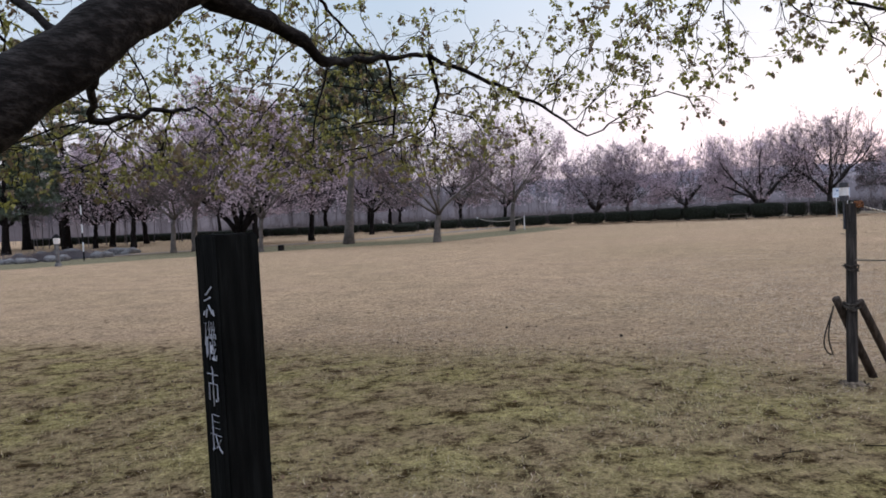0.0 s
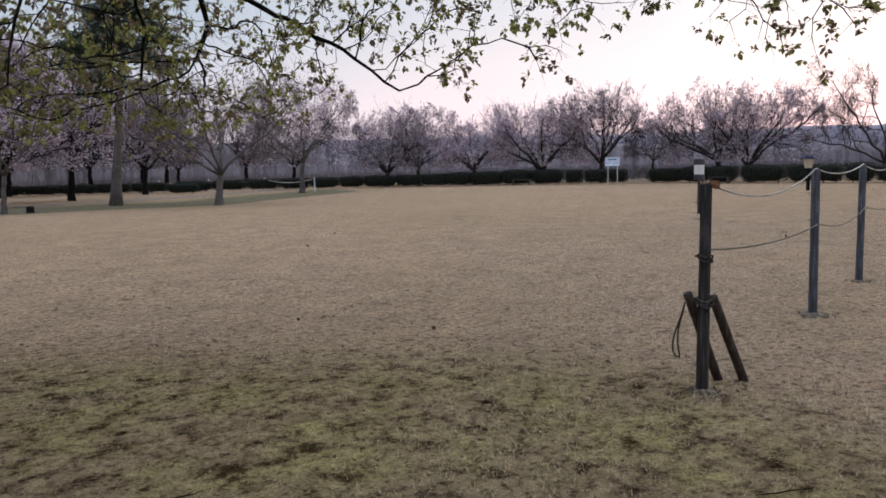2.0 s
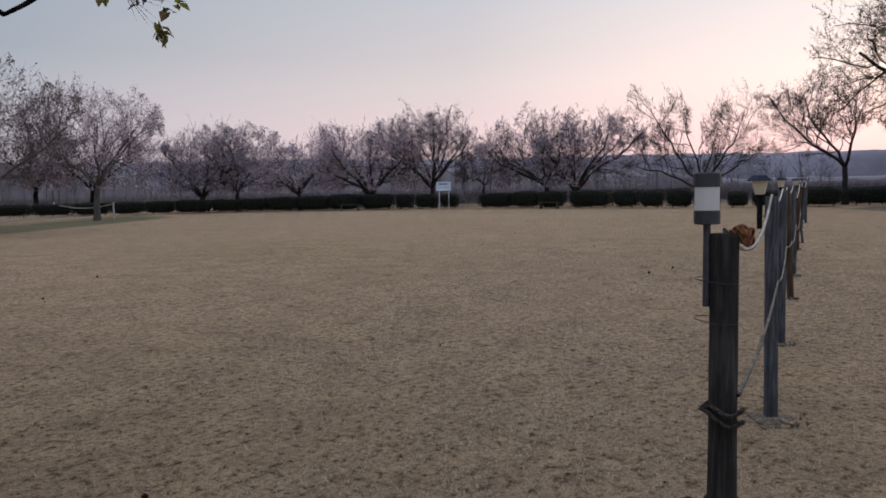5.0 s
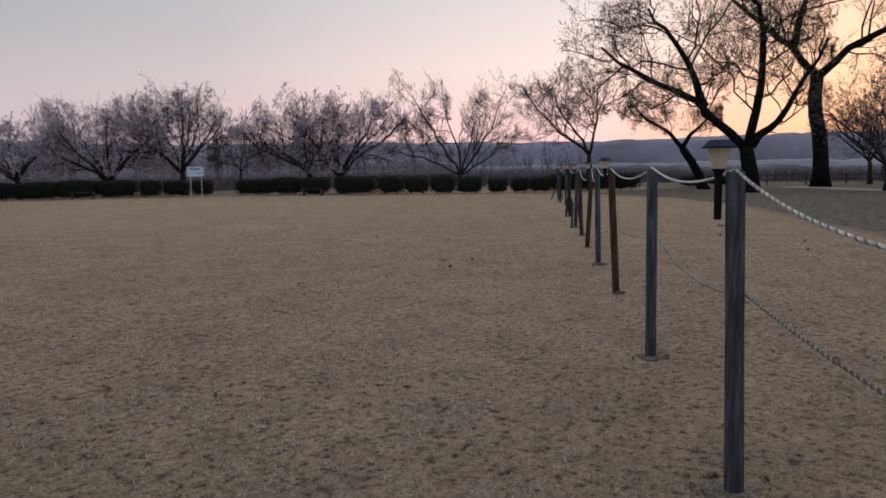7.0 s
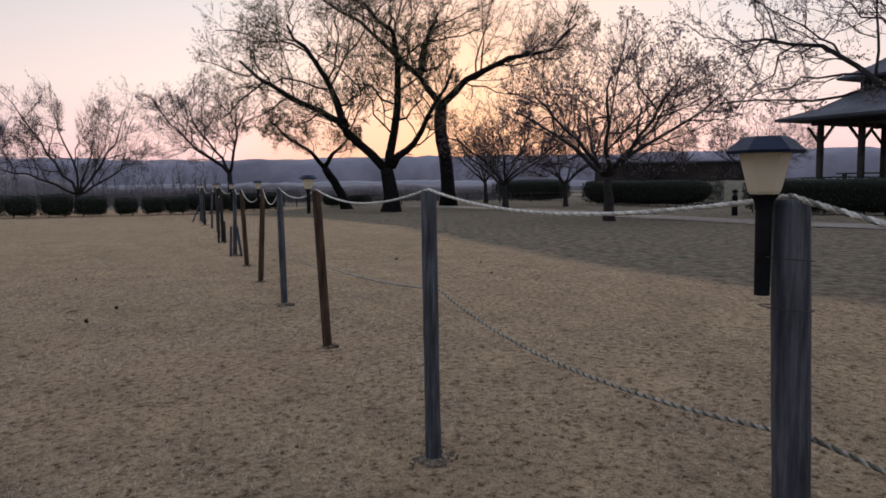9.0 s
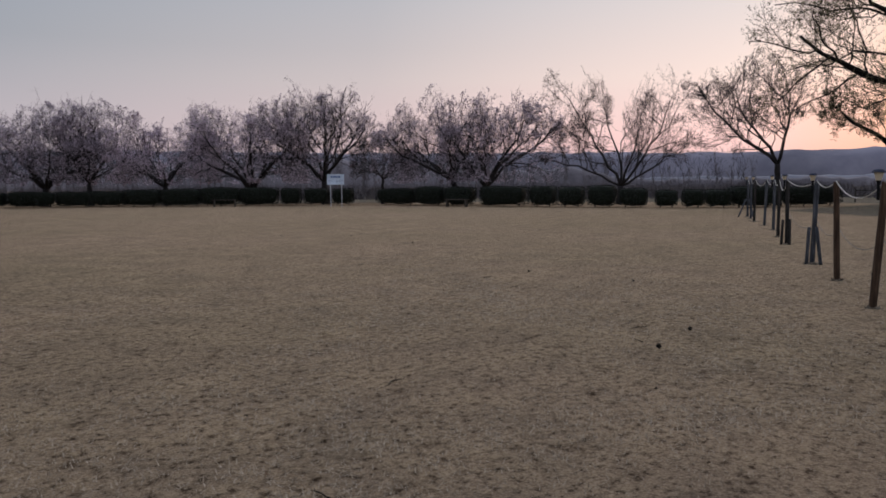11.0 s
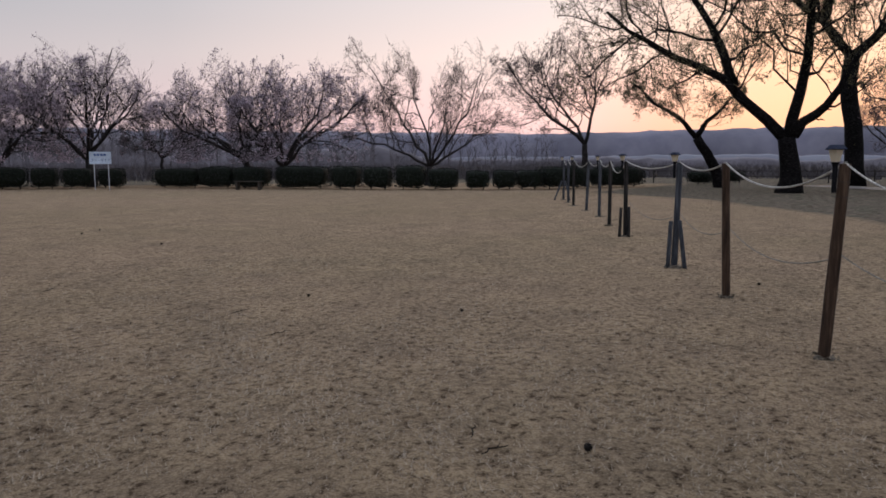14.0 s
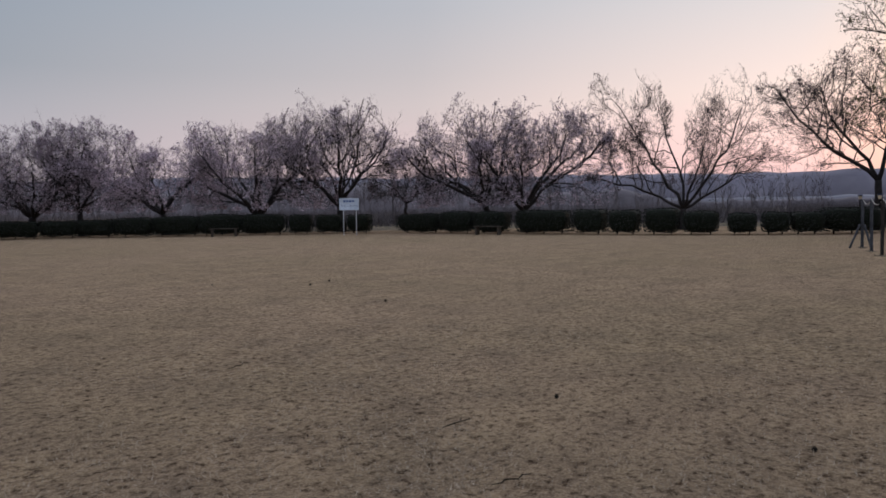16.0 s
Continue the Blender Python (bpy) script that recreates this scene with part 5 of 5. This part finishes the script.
n = 2600
base = np.c_[-8.5 + r.normal(0, 1.5, n), 46.0 + r.normal(0, 2.4, n), np.zeros(n)]
twigs(a, base, r.normal(size=(n, 3)) * (0.6, 0.6, 0.2) + (0, 0, 1), r.uniform(0.2, 0.7, n), 0.008)
tagged(put("dry_reeds", a, M_WOODS), "dry grey reeds standing in the pond", "reeds", kind="stuff")
e = thing("stump", (3.5, 38.2, 0), "short dark tree stump at the lawn edge", "stump")
put("wood", disc_tube([(0.2, -0.1), (0.16, 0.05), (0.14, 0.26), (0.12, 0.28)], 12), M_BARK, e)
rope_posts = [(14.5, 67.6), (17.8, 64.4), (21.4, 61.0), (22.3, 52.5)]
for x, y in rope_posts:
    e = thing("stake_post", (x, y, 0), "slim pale stake of the low rope fence", "fence post", "low rope fence stakes")
    put("pole", disc_tube([(0.05, -0.1), (0.05, 0.98), (0.03, 1.0)], 8), M_SIGN_POST, e)
for (x, y), (x2, y2) in zip(rope_posts[:-1], rope_posts[1:]):
    a = Acc()
    a.tube(sagging((x, y, 0.9), (x2, y2, 0.9), 0.3, 14), 0.02, 5)
    tagged(put("low_rope", a, M_ROPE), "pale rope slung between low stakes", "rope", "low rope fence ropes")

# ---- south-east: bank, pavilion, wall, bollard, field fence ----
a = Acc()
v, nx, ny = [], 40, 30
for i in range(nx):
    for j in range(ny):
        u, w = i / (nx - 1), j / (ny - 1)
        px, py = 40 + 38 * u + 6 * w, -14 - 28 * w + 9 * u
        edge = min(1, 9 * min(u, 1 - u, w, 1 - w))
        v.append((px, py, -0.05 + 1.6 * edge ** 0.7 + 0.05 * math.sin(3.1 * px) * math.cos(2.3 * py) * edge))
a.add(v, [(i * ny + j, (i + 1) * ny + j, (i + 1) * ny + j + 1, i * ny + j + 1) for i in range(nx - 1) for j in range(ny - 1)])
tagged(put("grass_bank", a, M_TURF, smooth=True), "raised dull turf bank under the pavilion", "bank", kind="structure")


def hip(levels):
    """A hipped solid from (half length, half depth, height) levels."""
    a = Acc()
    v = [(sx * x, sy * y, z) for x, y, z in levels for sx, sy in ((-1, -1), (1, -1), (1, 1), (-1, 1))]
    n = len(levels)
    f = [(3, 2, 1, 0), tuple(range(4 * n - 4, 4 * n))]
    f += [(4 * k + j, 4 * k + (j + 1) % 4, 4 * k + 4 + (j + 1) % 4, 4 * k + 4 + j) for k in range(n - 1) for j in range(4)]
    a.add(v, f)
    return a


def pavilion(x, y, rz):
    e = thing("pavilion", (x, y, 1.45), "open timber pavilion with a two-tiered grey hipped roof on the bank", "pavilion", rz=rz)
    for sx in (-3.9, -1.3, 1.3, 3.9):
        for sy in (-3.2, 3.2):
            part("pillar", bevelled_box((0.30, 0.30, 3.75), 0.02, 1), M_TIMBER, e, at=(sx, sy, 1.62))
            for k in (-1, 1):
                a = Acc()
                a.tube([(sx, sy, 2.2), (sx + 0.85 * k, sy, 3.3)], 0.09, 6)
                put("brace", a, M_TIMBER, e)
    for sy in (-3.2, 3.2):
        part("beam", bevelled_box((9.0, 0.22, 0.30), 0.02, 1), M_TIMBER, e, at=(0, sy, 3.5))
    for sx in (-3.9, 3.9):
        part("beam", bevelled_box((0.22, 6.9, 0.30), 0.02, 1), M_TIMBER, e, at=(sx, 0, 3.5))
    put("roof", hip([(5.7, 5.0, 3.62), (5.75, 5.05, 3.78), (4.1, 3.4, 4.35), (2.5, 1.9, 5.3)]), M_ROOF, e, "grey shingled lower roof")
    put("louvre_tier", hip([(2.4, 1.8, 5.2), (2.4, 1.8, 6.0)]), M_TIMBER, e, "dark timber tier between the roofs")
    for sy in (-1, 1):
        for k in range(15):
            part("louvre_slat", bevelled_box((0.10, 0.05, 0.62), 0.01, 1), M_GREENRAIL, e, at=(-2.24 + 0.32 * k, sy * 1.84, 5.68))
    for sx in (-1, 1):
        for k in range(11):
            part("louvre_slat", bevelled_box((0.05, 0.10, 0.62), 0.01, 1), M_GREENRAIL, e, at=(sx * 2.44, -1.6 + 0.32 * k, 5.68))
    put("upper_roof", hip([(3.3, 2.7, 5.98), (3.34, 2.74, 6.1), (2.0, 1.4, 6.8), (0.9, 0.25, 7.7)]), M_ROOF, e, "grey shingled upper roof")
    part("ridge_cap", bevelled_box((2.2, 0.5, 0.24), 0.05, 1), M_TIMBER, e, at=(0, 0, 7.72))
    for k in (-1, 1):
        part("seat", bevelled_box((6.4, 0.45, 0.08), 0.02, 1), M_TIMBER, e, at=(0, 2.4 * k, 0.45))
        for sx in (-2.8, 0, 2.8):
            part("seat_leg", bevelled_box((0.10, 0.36, 0.62), 0.02, 1), M_TIMBER, e, at=(sx, 2.4 * k, 0.12))


pavilion(50.9, -21.2, 28)
e = thing("long_wall", (62.1, -10.4, 0), "long dark boarded wall behind the clipped hedges", "wall", rz=73)
part("wall", bevelled_box((11, 0.4, 2.9), 0.03, 1), M_TIMBER, e, at=(0, 0, 1.4))
part("coping", bevelled_box((11.3, 0.7, 0.16), 0.03, 1), M_ROOF, e, at=(0, 0, 2.92))
e = thing("bollard_lamp", (40.3, -6.5, 0), "short dark bollard lamp by the gravel path", "street lamp")
put("column", disc_tube([(0.13, -0.1), (0.12, 0.85), (0.13, 0.87)], 12), M_BLACK, e)
put("lens", disc_tube([(0.10, 0.87), (0.10, 1.02)], 12), M_STEEL_GREY, e, "grey lens")
put("cap", disc_tube([(0.15, 1.02), (0.15, 1.06), (0.06, 1.14)], 12), M_BLACK, e)
e = thing("field_fence", (0, 0, 0), "low dark post and rail fence beyond the great trees", "fence")
fp = [(62 + 2.6 * k * 0.25, 17 - 2.6 * k * 0.97) for k in range(11)]
for x, y in fp:
    put("post", (lambda a: (a.tube([(x, y, -0.1), (x, y, 0.85)], 0.04, 6), a)[1])(Acc()), M_TIMBER, e)
for z in (0.42, 0.74):
    a = Acc()
    a.tube([(*fp[0], z), (*fp[-1], z)], 0.022, 6)
    put("rail", a, M_TIMBER, e)


# ---- disturbed soil round the feet of the posts ----
def soil_mound(x, y, seed, size):
    r = np.random.default_rng(seed)
    a = Acc()
    rings, n = 5, 18
    v = []
    for k in range(rings):
        for j in range(n):
            th = 2 * math.pi * j / n
            q = size * (0.2 + 0.8 * k / (rings - 1)) * (1 + 0.22 * math.sin(3 * th + seed) + 0.15 * r.standard_normal())
            v.append((q * math.cos(th), q * math.sin(th), 0.028 * (1 - k / (rings - 1)) ** 0.8 + 0.007 * r.random() - (0.02 if k == rings - 1 else 0)))
    a.add(v, [(k * n + j, (k + 1) * n + j, (k + 1) * n + (j + 1) % n, k * n + (j + 1) % n) for k in range(rings - 1) for j in range(n)])
    for _ in range(26):
        th, q, s = r.uniform(0, 6.28), size * r.uniform(0.3, 1.5), r.uniform(0.006, 0.017)
        c = np.array((q * math.cos(th), q * math.sin(th), 0.008))
        o = r.normal(size=(4, 3)) * s
        a.add(c + o, [(0, 1, 2), (0, 2, 3), (0, 3, 1), (1, 3, 2)])
    e = thing("soil_mound", (x, y, 0), "crumbled dark soil round the foot of a post", "soil", "soil round the posts")
    put("soil", a, M_SOIL, e)


for i, (x, y, *_) in enumerate(POSTS):
    soil_mound(x, y, 750 + i, (0.09, 0.17, 0.10, 0.06, 0.11, 0.08, 0.08, 0.13, 0.11, 0.08, 0.12, 0.12, 0.12, 0.12, 0.12)[i])


# ---- the cherry overhead at the start of the walk ----
def overhead_cherry():
    r = np.random.default_rng(901)
    o = np.array((-1.5, 3.1, 0.0))
    e = thing("old_cherry", tuple(o), "old cherry tree with a thick arching limb and hanging leafy twigs", "tree")
    limb = [(-1.5, 3.1, -0.2), (-1.3, 3.3, 0.9), (-0.55, 3.7, 1.5), (0.17, 4.2, 2.15), (0.55, 4.55, 2.55), (0.95, 5.02, 2.99), (1.38, 5.5, 3.28), (1.85, 6.0, 3.55), (2.3, 6.6, 4.4), (3.0, 7.3, 4.9)]
    rad = [0.34, 0.28, 0.22, 0.205, 0.192, 0.178, 0.15, 0.12, 0.09, 0.06]
    t = np.linspace(0, len(limb) - 1, 60)
    L = np.stack([np.interp(t, np.arange(len(limb)), np.array(limb)[:, k]) for k in range(3)], -1)
    for _ in range(3):
        L[1:-1] = (L[:-2] + 2 * L[1:-1] + L[2:]) / 4
    R = np.interp(t, np.arange(len(limb)), rad) * 0.90
    L += 0.010 * np.c_[np.sin(t * 7), np.cos(t * 5), np.sin(t * 6 + 1)] * (R / 0.2)[:, None]
    wood = Acc()
    wood.tube(L - o, R * (1 + 0.03 * np.sin(t * 11)), 16)
    bough = np.array([(1.2, 5.3, 3.05), (1.45, 5.55, 3.02), (1.75, 5.9, 2.98), (2.12, 6.25, 2.79), (2.4, 6.55, 2.88), (2.75, 6.9, 2.98), (3.3, 7.4, 3.12)])
    tb = np.linspace(0, 6, 40)
    B = np.stack([np.interp(tb, np.arange(7), bough[:, k]) for k in range(3)], -1) + 0.012 * np.c_[np.sin(tb * 6), np.cos(tb * 7), np.sin(tb * 8 + 1)]
    wood.tube(B - o, np.interp(tb, np.arange(7), [0.10, 0.075, 0.06, 0.042, 0.032, 0.026, 0.02]) * (1 + 0.12 * np.sin(tb * 9)), 10)
    # side branches that leave the limb, out of sight above
    up = [[(0.98, 5.0, 2.9), (1.5, 5.6, 4.2), (3.0, 6.0, 4.6), (4.6, 6.2, 4.3), (5.8, 5.6, 3.8)],
          [(0.55, 4.55, 2.46), (-0.2, 5.4, 3.2), (-0.8, 6.6, 3.6), (-0.9, 8.0, 3.5)],
          [(1.3, 5.4, 3.1), (1.6, 6.8, 3.9), (2.2, 8.2, 4.0), (3.0, 9.4, 3.6)],
          [(3.3, 7.4, 3.12), (3.79, 7.31, 2.88), (4.4, 7.1, 2.55), (4.75, 6.8, 2.2)],
          [(2.12, 6.25, 2.79), (2.02, 6.3, 2.45), (1.96, 6.3, 2.1)],
          [(2.75, 6.9, 2.98), (2.85, 7.0, 2.6), (2.8, 7.05, 2.15)],
          [(3.3, 7.4, 3.12), (3.45, 7.6, 2.75), (3.3, 7.7, 2.4)],
          [(-0.55, 3.75, 1.72), (-1.3, 4.3, 2.6), (-2.2, 5.6, 3.1), (-2.6, 7.0, 3.2)],
          [(0.58, 4.55, 2.5), (0.45, 5.2, 2.35), (0.3, 6.0, 2.3), (0.9, 6.8, 2.5)]]
    lines = [([np.array(p) for p in b], -1) for b in up]
    zones = [  # centre, half size, count
        ((4.9, 5.8, 3.02), (0.7, 0.7, 0.42), 120), ((6.0, 4.9, 3.08), (0.8, 0.7, 0.42), 110), ((6.8, 4.2, 2.95), (0.5, 0.5, 0.35), 50),
        ((4.3, 7.3, 2.92), (0.8, 0.9, 0.36), 130), ((4.85, 6.4, 2.35), (0.25, 0.25, 0.25), 14), ((3.9, 8.4, 2.6), (0.8, 0.9, 0.55), 130),
        ((2.6, 7.6, 2.75), (1.3, 1.2, 0.75), 240), ((1.2, 7.4, 2.7), (1.3, 1.1, 0.75), 220), ((-0.2, 6.8, 2.65), (1.1, 1.1, 0.75), 200),
        ((-1.2, 7.0, 2.5), (0.9, 1.1, 0.7), 130), ((2.4, 9.2, 2.6), (1.3, 0.8, 0.7), 130), ((0.4, 9.0, 2.5), (1.2, 0.8, 0.6), 110), ((5.0, 5.15, 2.45), (0.25, 0.25, 0.3), 16), ((6.25, 4.35, 2.4), (0.3, 0.3, 0.2), 26)]
    att = np.concatenate([np.array(c) + r.uniform(-1, 1, (int(n * 1.9), 3)) * np.array(h) for c, h, n in zones])
    P, par = grow(lines, att, 0.12, 0.16, 2.2, r, 0.10, 9000, 160)
    Rr, kids, tips = thicken(P, par, 0.030, 0.0032)
    P = P - o
    branch_mesh(P, par, Rr, tips, wood)
    thin = np.where(tips <= 8)[0]
    pick = r.choice(thin, int(len(thin) * 2.0))
    d = P[pick] - P[np.maximum(par[pick], 0)]
    d = d / (np.linalg.norm(d, axis=1, keepdims=True) + 1e-9) + r.normal(0, 0.6, d.shape)
    d[:, 2] -= 0.15
    ln = r.uniform(0.05, 0.2, len(pick))
    twigs(wood, P[pick], d, ln, 0.0016)
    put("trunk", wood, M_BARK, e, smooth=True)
    dn = d / np.linalg.norm(d, axis=1, keepdims=True)
    # leaves in small whorls at the twig ends, each folded along its rib
    for nm, mat, share, label in (("leaf_crown", M_LEAF, 0.62, "fresh yellow-green leaves"), ("young_leaf_crown", M_LEAF_RED, 0.38, "young reddish-brown leaves")):
        sel = r.random(len(pick)) < share * 0.70
        tip = (P[pick] + dn * ln[:, None])[sel]
        k = np.repeat(np.arange(len(tip)), 9)
        dirn = dn[sel][k] * 0.5 + r.normal(0, 0.7, (len(k), 3))
        dirn[:, 2] -= 0.15
        dirn /= np.linalg.norm(dirn, axis=1, keepdims=True)
        side_ = np.cross(dirn, r.normal(size=dirn.shape) * 0.5 + (0, 0, 1))
        side_ /= np.linalg.norm(side_, axis=1, keepdims=True) + 1e-9
        nrm = np.cross(side_, dirn)
        s = (r.uniform(0.014, 0.032, len(k)))[:, None]
        b0 = tip[k] + r.normal(0, 0.012, (len(k), 3))
        mid, end = b0 + dirn * s * 0.85 - nrm * s * 0.06, b0 + dirn * s * 1.75 - nrm * s * 0.35
        l1, r1 = mid + side_ * s * 0.58 + nrm * s * 0.14, mid - side_ * s * 0.58 + nrm * s * 0.14
        v = np.stack([b0, l1, end, r1, mid], 1).reshape(-1, 3)
        i = np.arange(len(k)) * 5
        lf = Acc()
        lf.v.append(v)
        lf.n = len(v)
        lf.f = [f for q in i.tolist() for f in ((q, q + 1, q + 4), (q + 1, q + 2, q + 4), (q + 2, q + 3, q + 4), (q + 3, q, q + 4))]
        put(nm, lf, mat, e, label)


overhead_cherry()


# ---- pine cones and fallen twigs on the lawn ----
def cone_mesh():
    a = Acc()
    r = np.random.default_rng(5)
    a.add(*(lambda d: (np.concatenate(d.v), d.f))(disc_tube([(0.004, 0.0), (0.014, 0.006), (0.016, 0.018), (0.011, 0.032), (0.003, 0.042)], 8)))
    for k in range(34):
        z, th = 0.004 + 0.034 * k / 34, k * 2.4
        rr = 0.017 * math.sin(math.pi * (0.15 + 0.8 * k / 34)) + 0.004
        c, s = math.cos(th), math.sin(th)
        b = np.array((c * rr * 0.6, s * rr * 0.6, z))
        t = np.array((c * (rr + 0.008), s * (rr + 0.008), z + 0.007))
        w = np.array((-s, c, 0)) * 0.006
        a.add([b - w, b + w, t + w * 0.6, t - w * 0.6, t + (0, 0, 0.003)], [(0, 1, 2, 3), (3, 2, 4), (0, 3, 4), (1, 2, 4)])
    return a


cone = put("pine_cone", cone_mesh(), M_CONE)
tagged(cone, "small dark open pine cone lying on the dry lawn", "pine cone", "fallen pine cones")
CONES = [(15.45, 10.52), (16.38, 10.58), (19.44, 14.33), (22.4, 24.1), (22.65, 19.6), (23.5, 22.55), (24.2, 22.8), (22.2, 9.9), (19.4, 12.5), (19.6, 5.7), (22.0, 7.4), (21.2, 5.8), (5.45, 7.5), (9.0, 18.2), (7.4, 15.8), (4.5, 8.7)]
cone.matrix_world = pose(*CONES[0], 0.018, 80, 0, 40) @ Matrix.Scale(1.0, 4)
r = np.random.default_rng(17)
for x, y in CONES[1:]:
    copy_thing(cone, pose(x, y, 0.02, 80 + r.normal(0, 12), 0, r.uniform(0, 360)) @ Matrix.Scale(0.9 if 15 < x < 17 else r.uniform(0.6, 0.9), 4))


def twig(x, y, rz, ln, seed):
    r = np.random.default_rng(seed)
    e = thing("fallen_twig", (x, y, 0), "thin dark fallen twig on the lawn", "twig", "fallen twigs", rz=rz)
    a = Acc()
    t = np.linspace(-0.5, 0.5, 6)
    p = np.c_[t * ln, 0.06 * ln * r.standard_normal(6), 0.012 + 0.004 * r.random(6)]
    a.tube(p, [0.002, 0.0035, 0.004, 0.0035, 0.003, 0.0015], 5)
    a.tube([p[3], p[3] + (0.25 * ln, 0.16 * ln, 0.01)], [0.0025, 0.001], 4)
    put("stick", a, M_BARK, e)


for k, (x, y, rz, ln) in enumerate([(16.4, 11.2, 20, 0.22), (16.2, 11.0, -30, 0.2), (13.2, 11.6, 10, 0.3), (15.6, 10.75, 60, 0.15), (4.3, 3.5, 15, 0.25), (4.9, 3.4, -20, 0.3), (3.0, 4.4, 40, 0.25), (2.5, 5.0, -10, 0.2), (5.6, 6.2, 25, 0.25), (18.5, 14.5, 5, 0.3), (18.6, 17.3, 15, 0.3), (17.9, 13.6, -15, 0.28), (9.0, 9.0, 30, 0.2), (11.5, 10.5, 80, 0.2)]):
    twig(x, y, rz, ln, 800 + k)


# ---- grass: short flattened blades along the walk ----
def grass(name, mat, n, keep, label, seed, tall):
    r = np.random.default_rng(seed)
    t = r.random(n)
    line = np.array([(1.0, -1.0), (2.5, 2.2), (4.6, 4.6), (7.2, 6.5), (11, 8.8), (15, 11.3), (18, 14)])
    u = t * (len(line) - 1)
    c = np.stack([np.interp(u, np.arange(len(line)), line[:, k]) for k in (0, 1)], -1)
    ang, rad = r.uniform(0, 2 * np.pi, n), 6.5 * r.random(n) ** 0.75
    p = np.c_[c[:, 0] + rad * np.cos(ang), c[:, 1] + rad * np.sin(ang), np.full(n, -0.006)]
    g, s, _ = zone_of(p[:, 0], p[:, 1])
    tuft = 0.5 + 0.5 * np.sin(p[:, 0] * 9.1 + 2 * np.sin(p[:, 1] * 6.3)) * np.sin(p[:, 1] * 8.3 + 2 * np.sin(p[:, 0] * 5.7))
    ok = r.random(n) < (g if keep == "green" else 1 - 0.85 * g) * (1 - 0.8 * s) * (0.12 + 0.88 * tuft ** 1.5)
    p = p[ok]
    m = len(p)
    d = r.normal(size=(m, 3))
    d[:, 2] = np.abs(r.normal(0.55, 0.35, m))
    d /= np.linalg.norm(d, axis=1, keepdims=True)
    sd = np.cross(d, (0, 0, 1.0))
    sd /= np.linalg.norm(sd, axis=1, keepdims=True) + 1e-9
    ln = r.uniform(0.5, 1.3, m)[:, None] * tall
    w = r.uniform(0.0015, 0.0032, m)[:, None]
    a = Acc()
    a.quads(np.stack([p - sd * w, p + sd * w, p + d * ln], 1), 3)
    tagged(put(name, a, mat), label, "grass", kind="stuff")


grass("dry_grass", M_GRASS_DRY, 620000, "dry", "short dry straw-coloured lawn grass", 51, 0.040)
grass("green_grass", M_GRASS_GREEN, 420000, "green", "short mossy green grass and weeds", 52, 0.042)


# ---- dead leaves and bark crumbs on the mossy ground under the cherry ----
def litter():
    r = np.random.default_rng(61)
    n = 9000
    p = np.c_[r.uniform(-3, 8, n), r.uniform(0.5, 9.5, n), np.full(n, 0.010)]
    g, s, _ = zone_of(p[:, 0], p[:, 1])
    patch = np.sin(p[:, 0] * 2.1 + 1.3 * np.sin(p[:, 1] * 1.7)) * np.sin(p[:, 1] * 2.6 + 1.1 * np.sin(p[:, 0] * 1.9))
    p = p[(r.random(n) < 0.15 + 0.85 * g) & (r.random(n) < 0.12 + 0.9 * np.clip(patch, 0, 1))]
    a = Acc()
    petals(a, p, 0.016, r, flat=0.75, aspect=0.5)
    tagged(put("leaf_litter", a, M_DEADLEAF), "scattered brown dead leaves and bark crumbs", "leaves", kind="stuff")


litter()


# ---- dark crumbs, cone scales and leaf scraps scattered over the dry lawn ----
def lawn_scraps():
    r = np.random.default_rng(63)
    n = 900
    c = np.stack([np.interp(r.random(n) * 5, np.arange(6), k) for k in ((4, 8, 12, 16, 21, 27), (6, 8, 10, 14, 19, 25))], -1)
    p = np.c_[c + r.normal(0, 3.4, (n, 2)), np.full(n, 0.012)]
    a = Acc()
    petals(a, p, 0.013, r, flat=0.6, aspect=0.6)
    petals(a, p[::3] + r.normal(0, 0.012, (len(p[::3]), 3)) * (1, 1, 0.3), 0.012, r, flat=0.5, aspect=0.7)
    tagged(put("lawn_scraps", a, M_DEADLEAF), "scattered dark leaf scraps and crumbs on the lawn", "leaves", kind="stuff")


lawn_scraps()
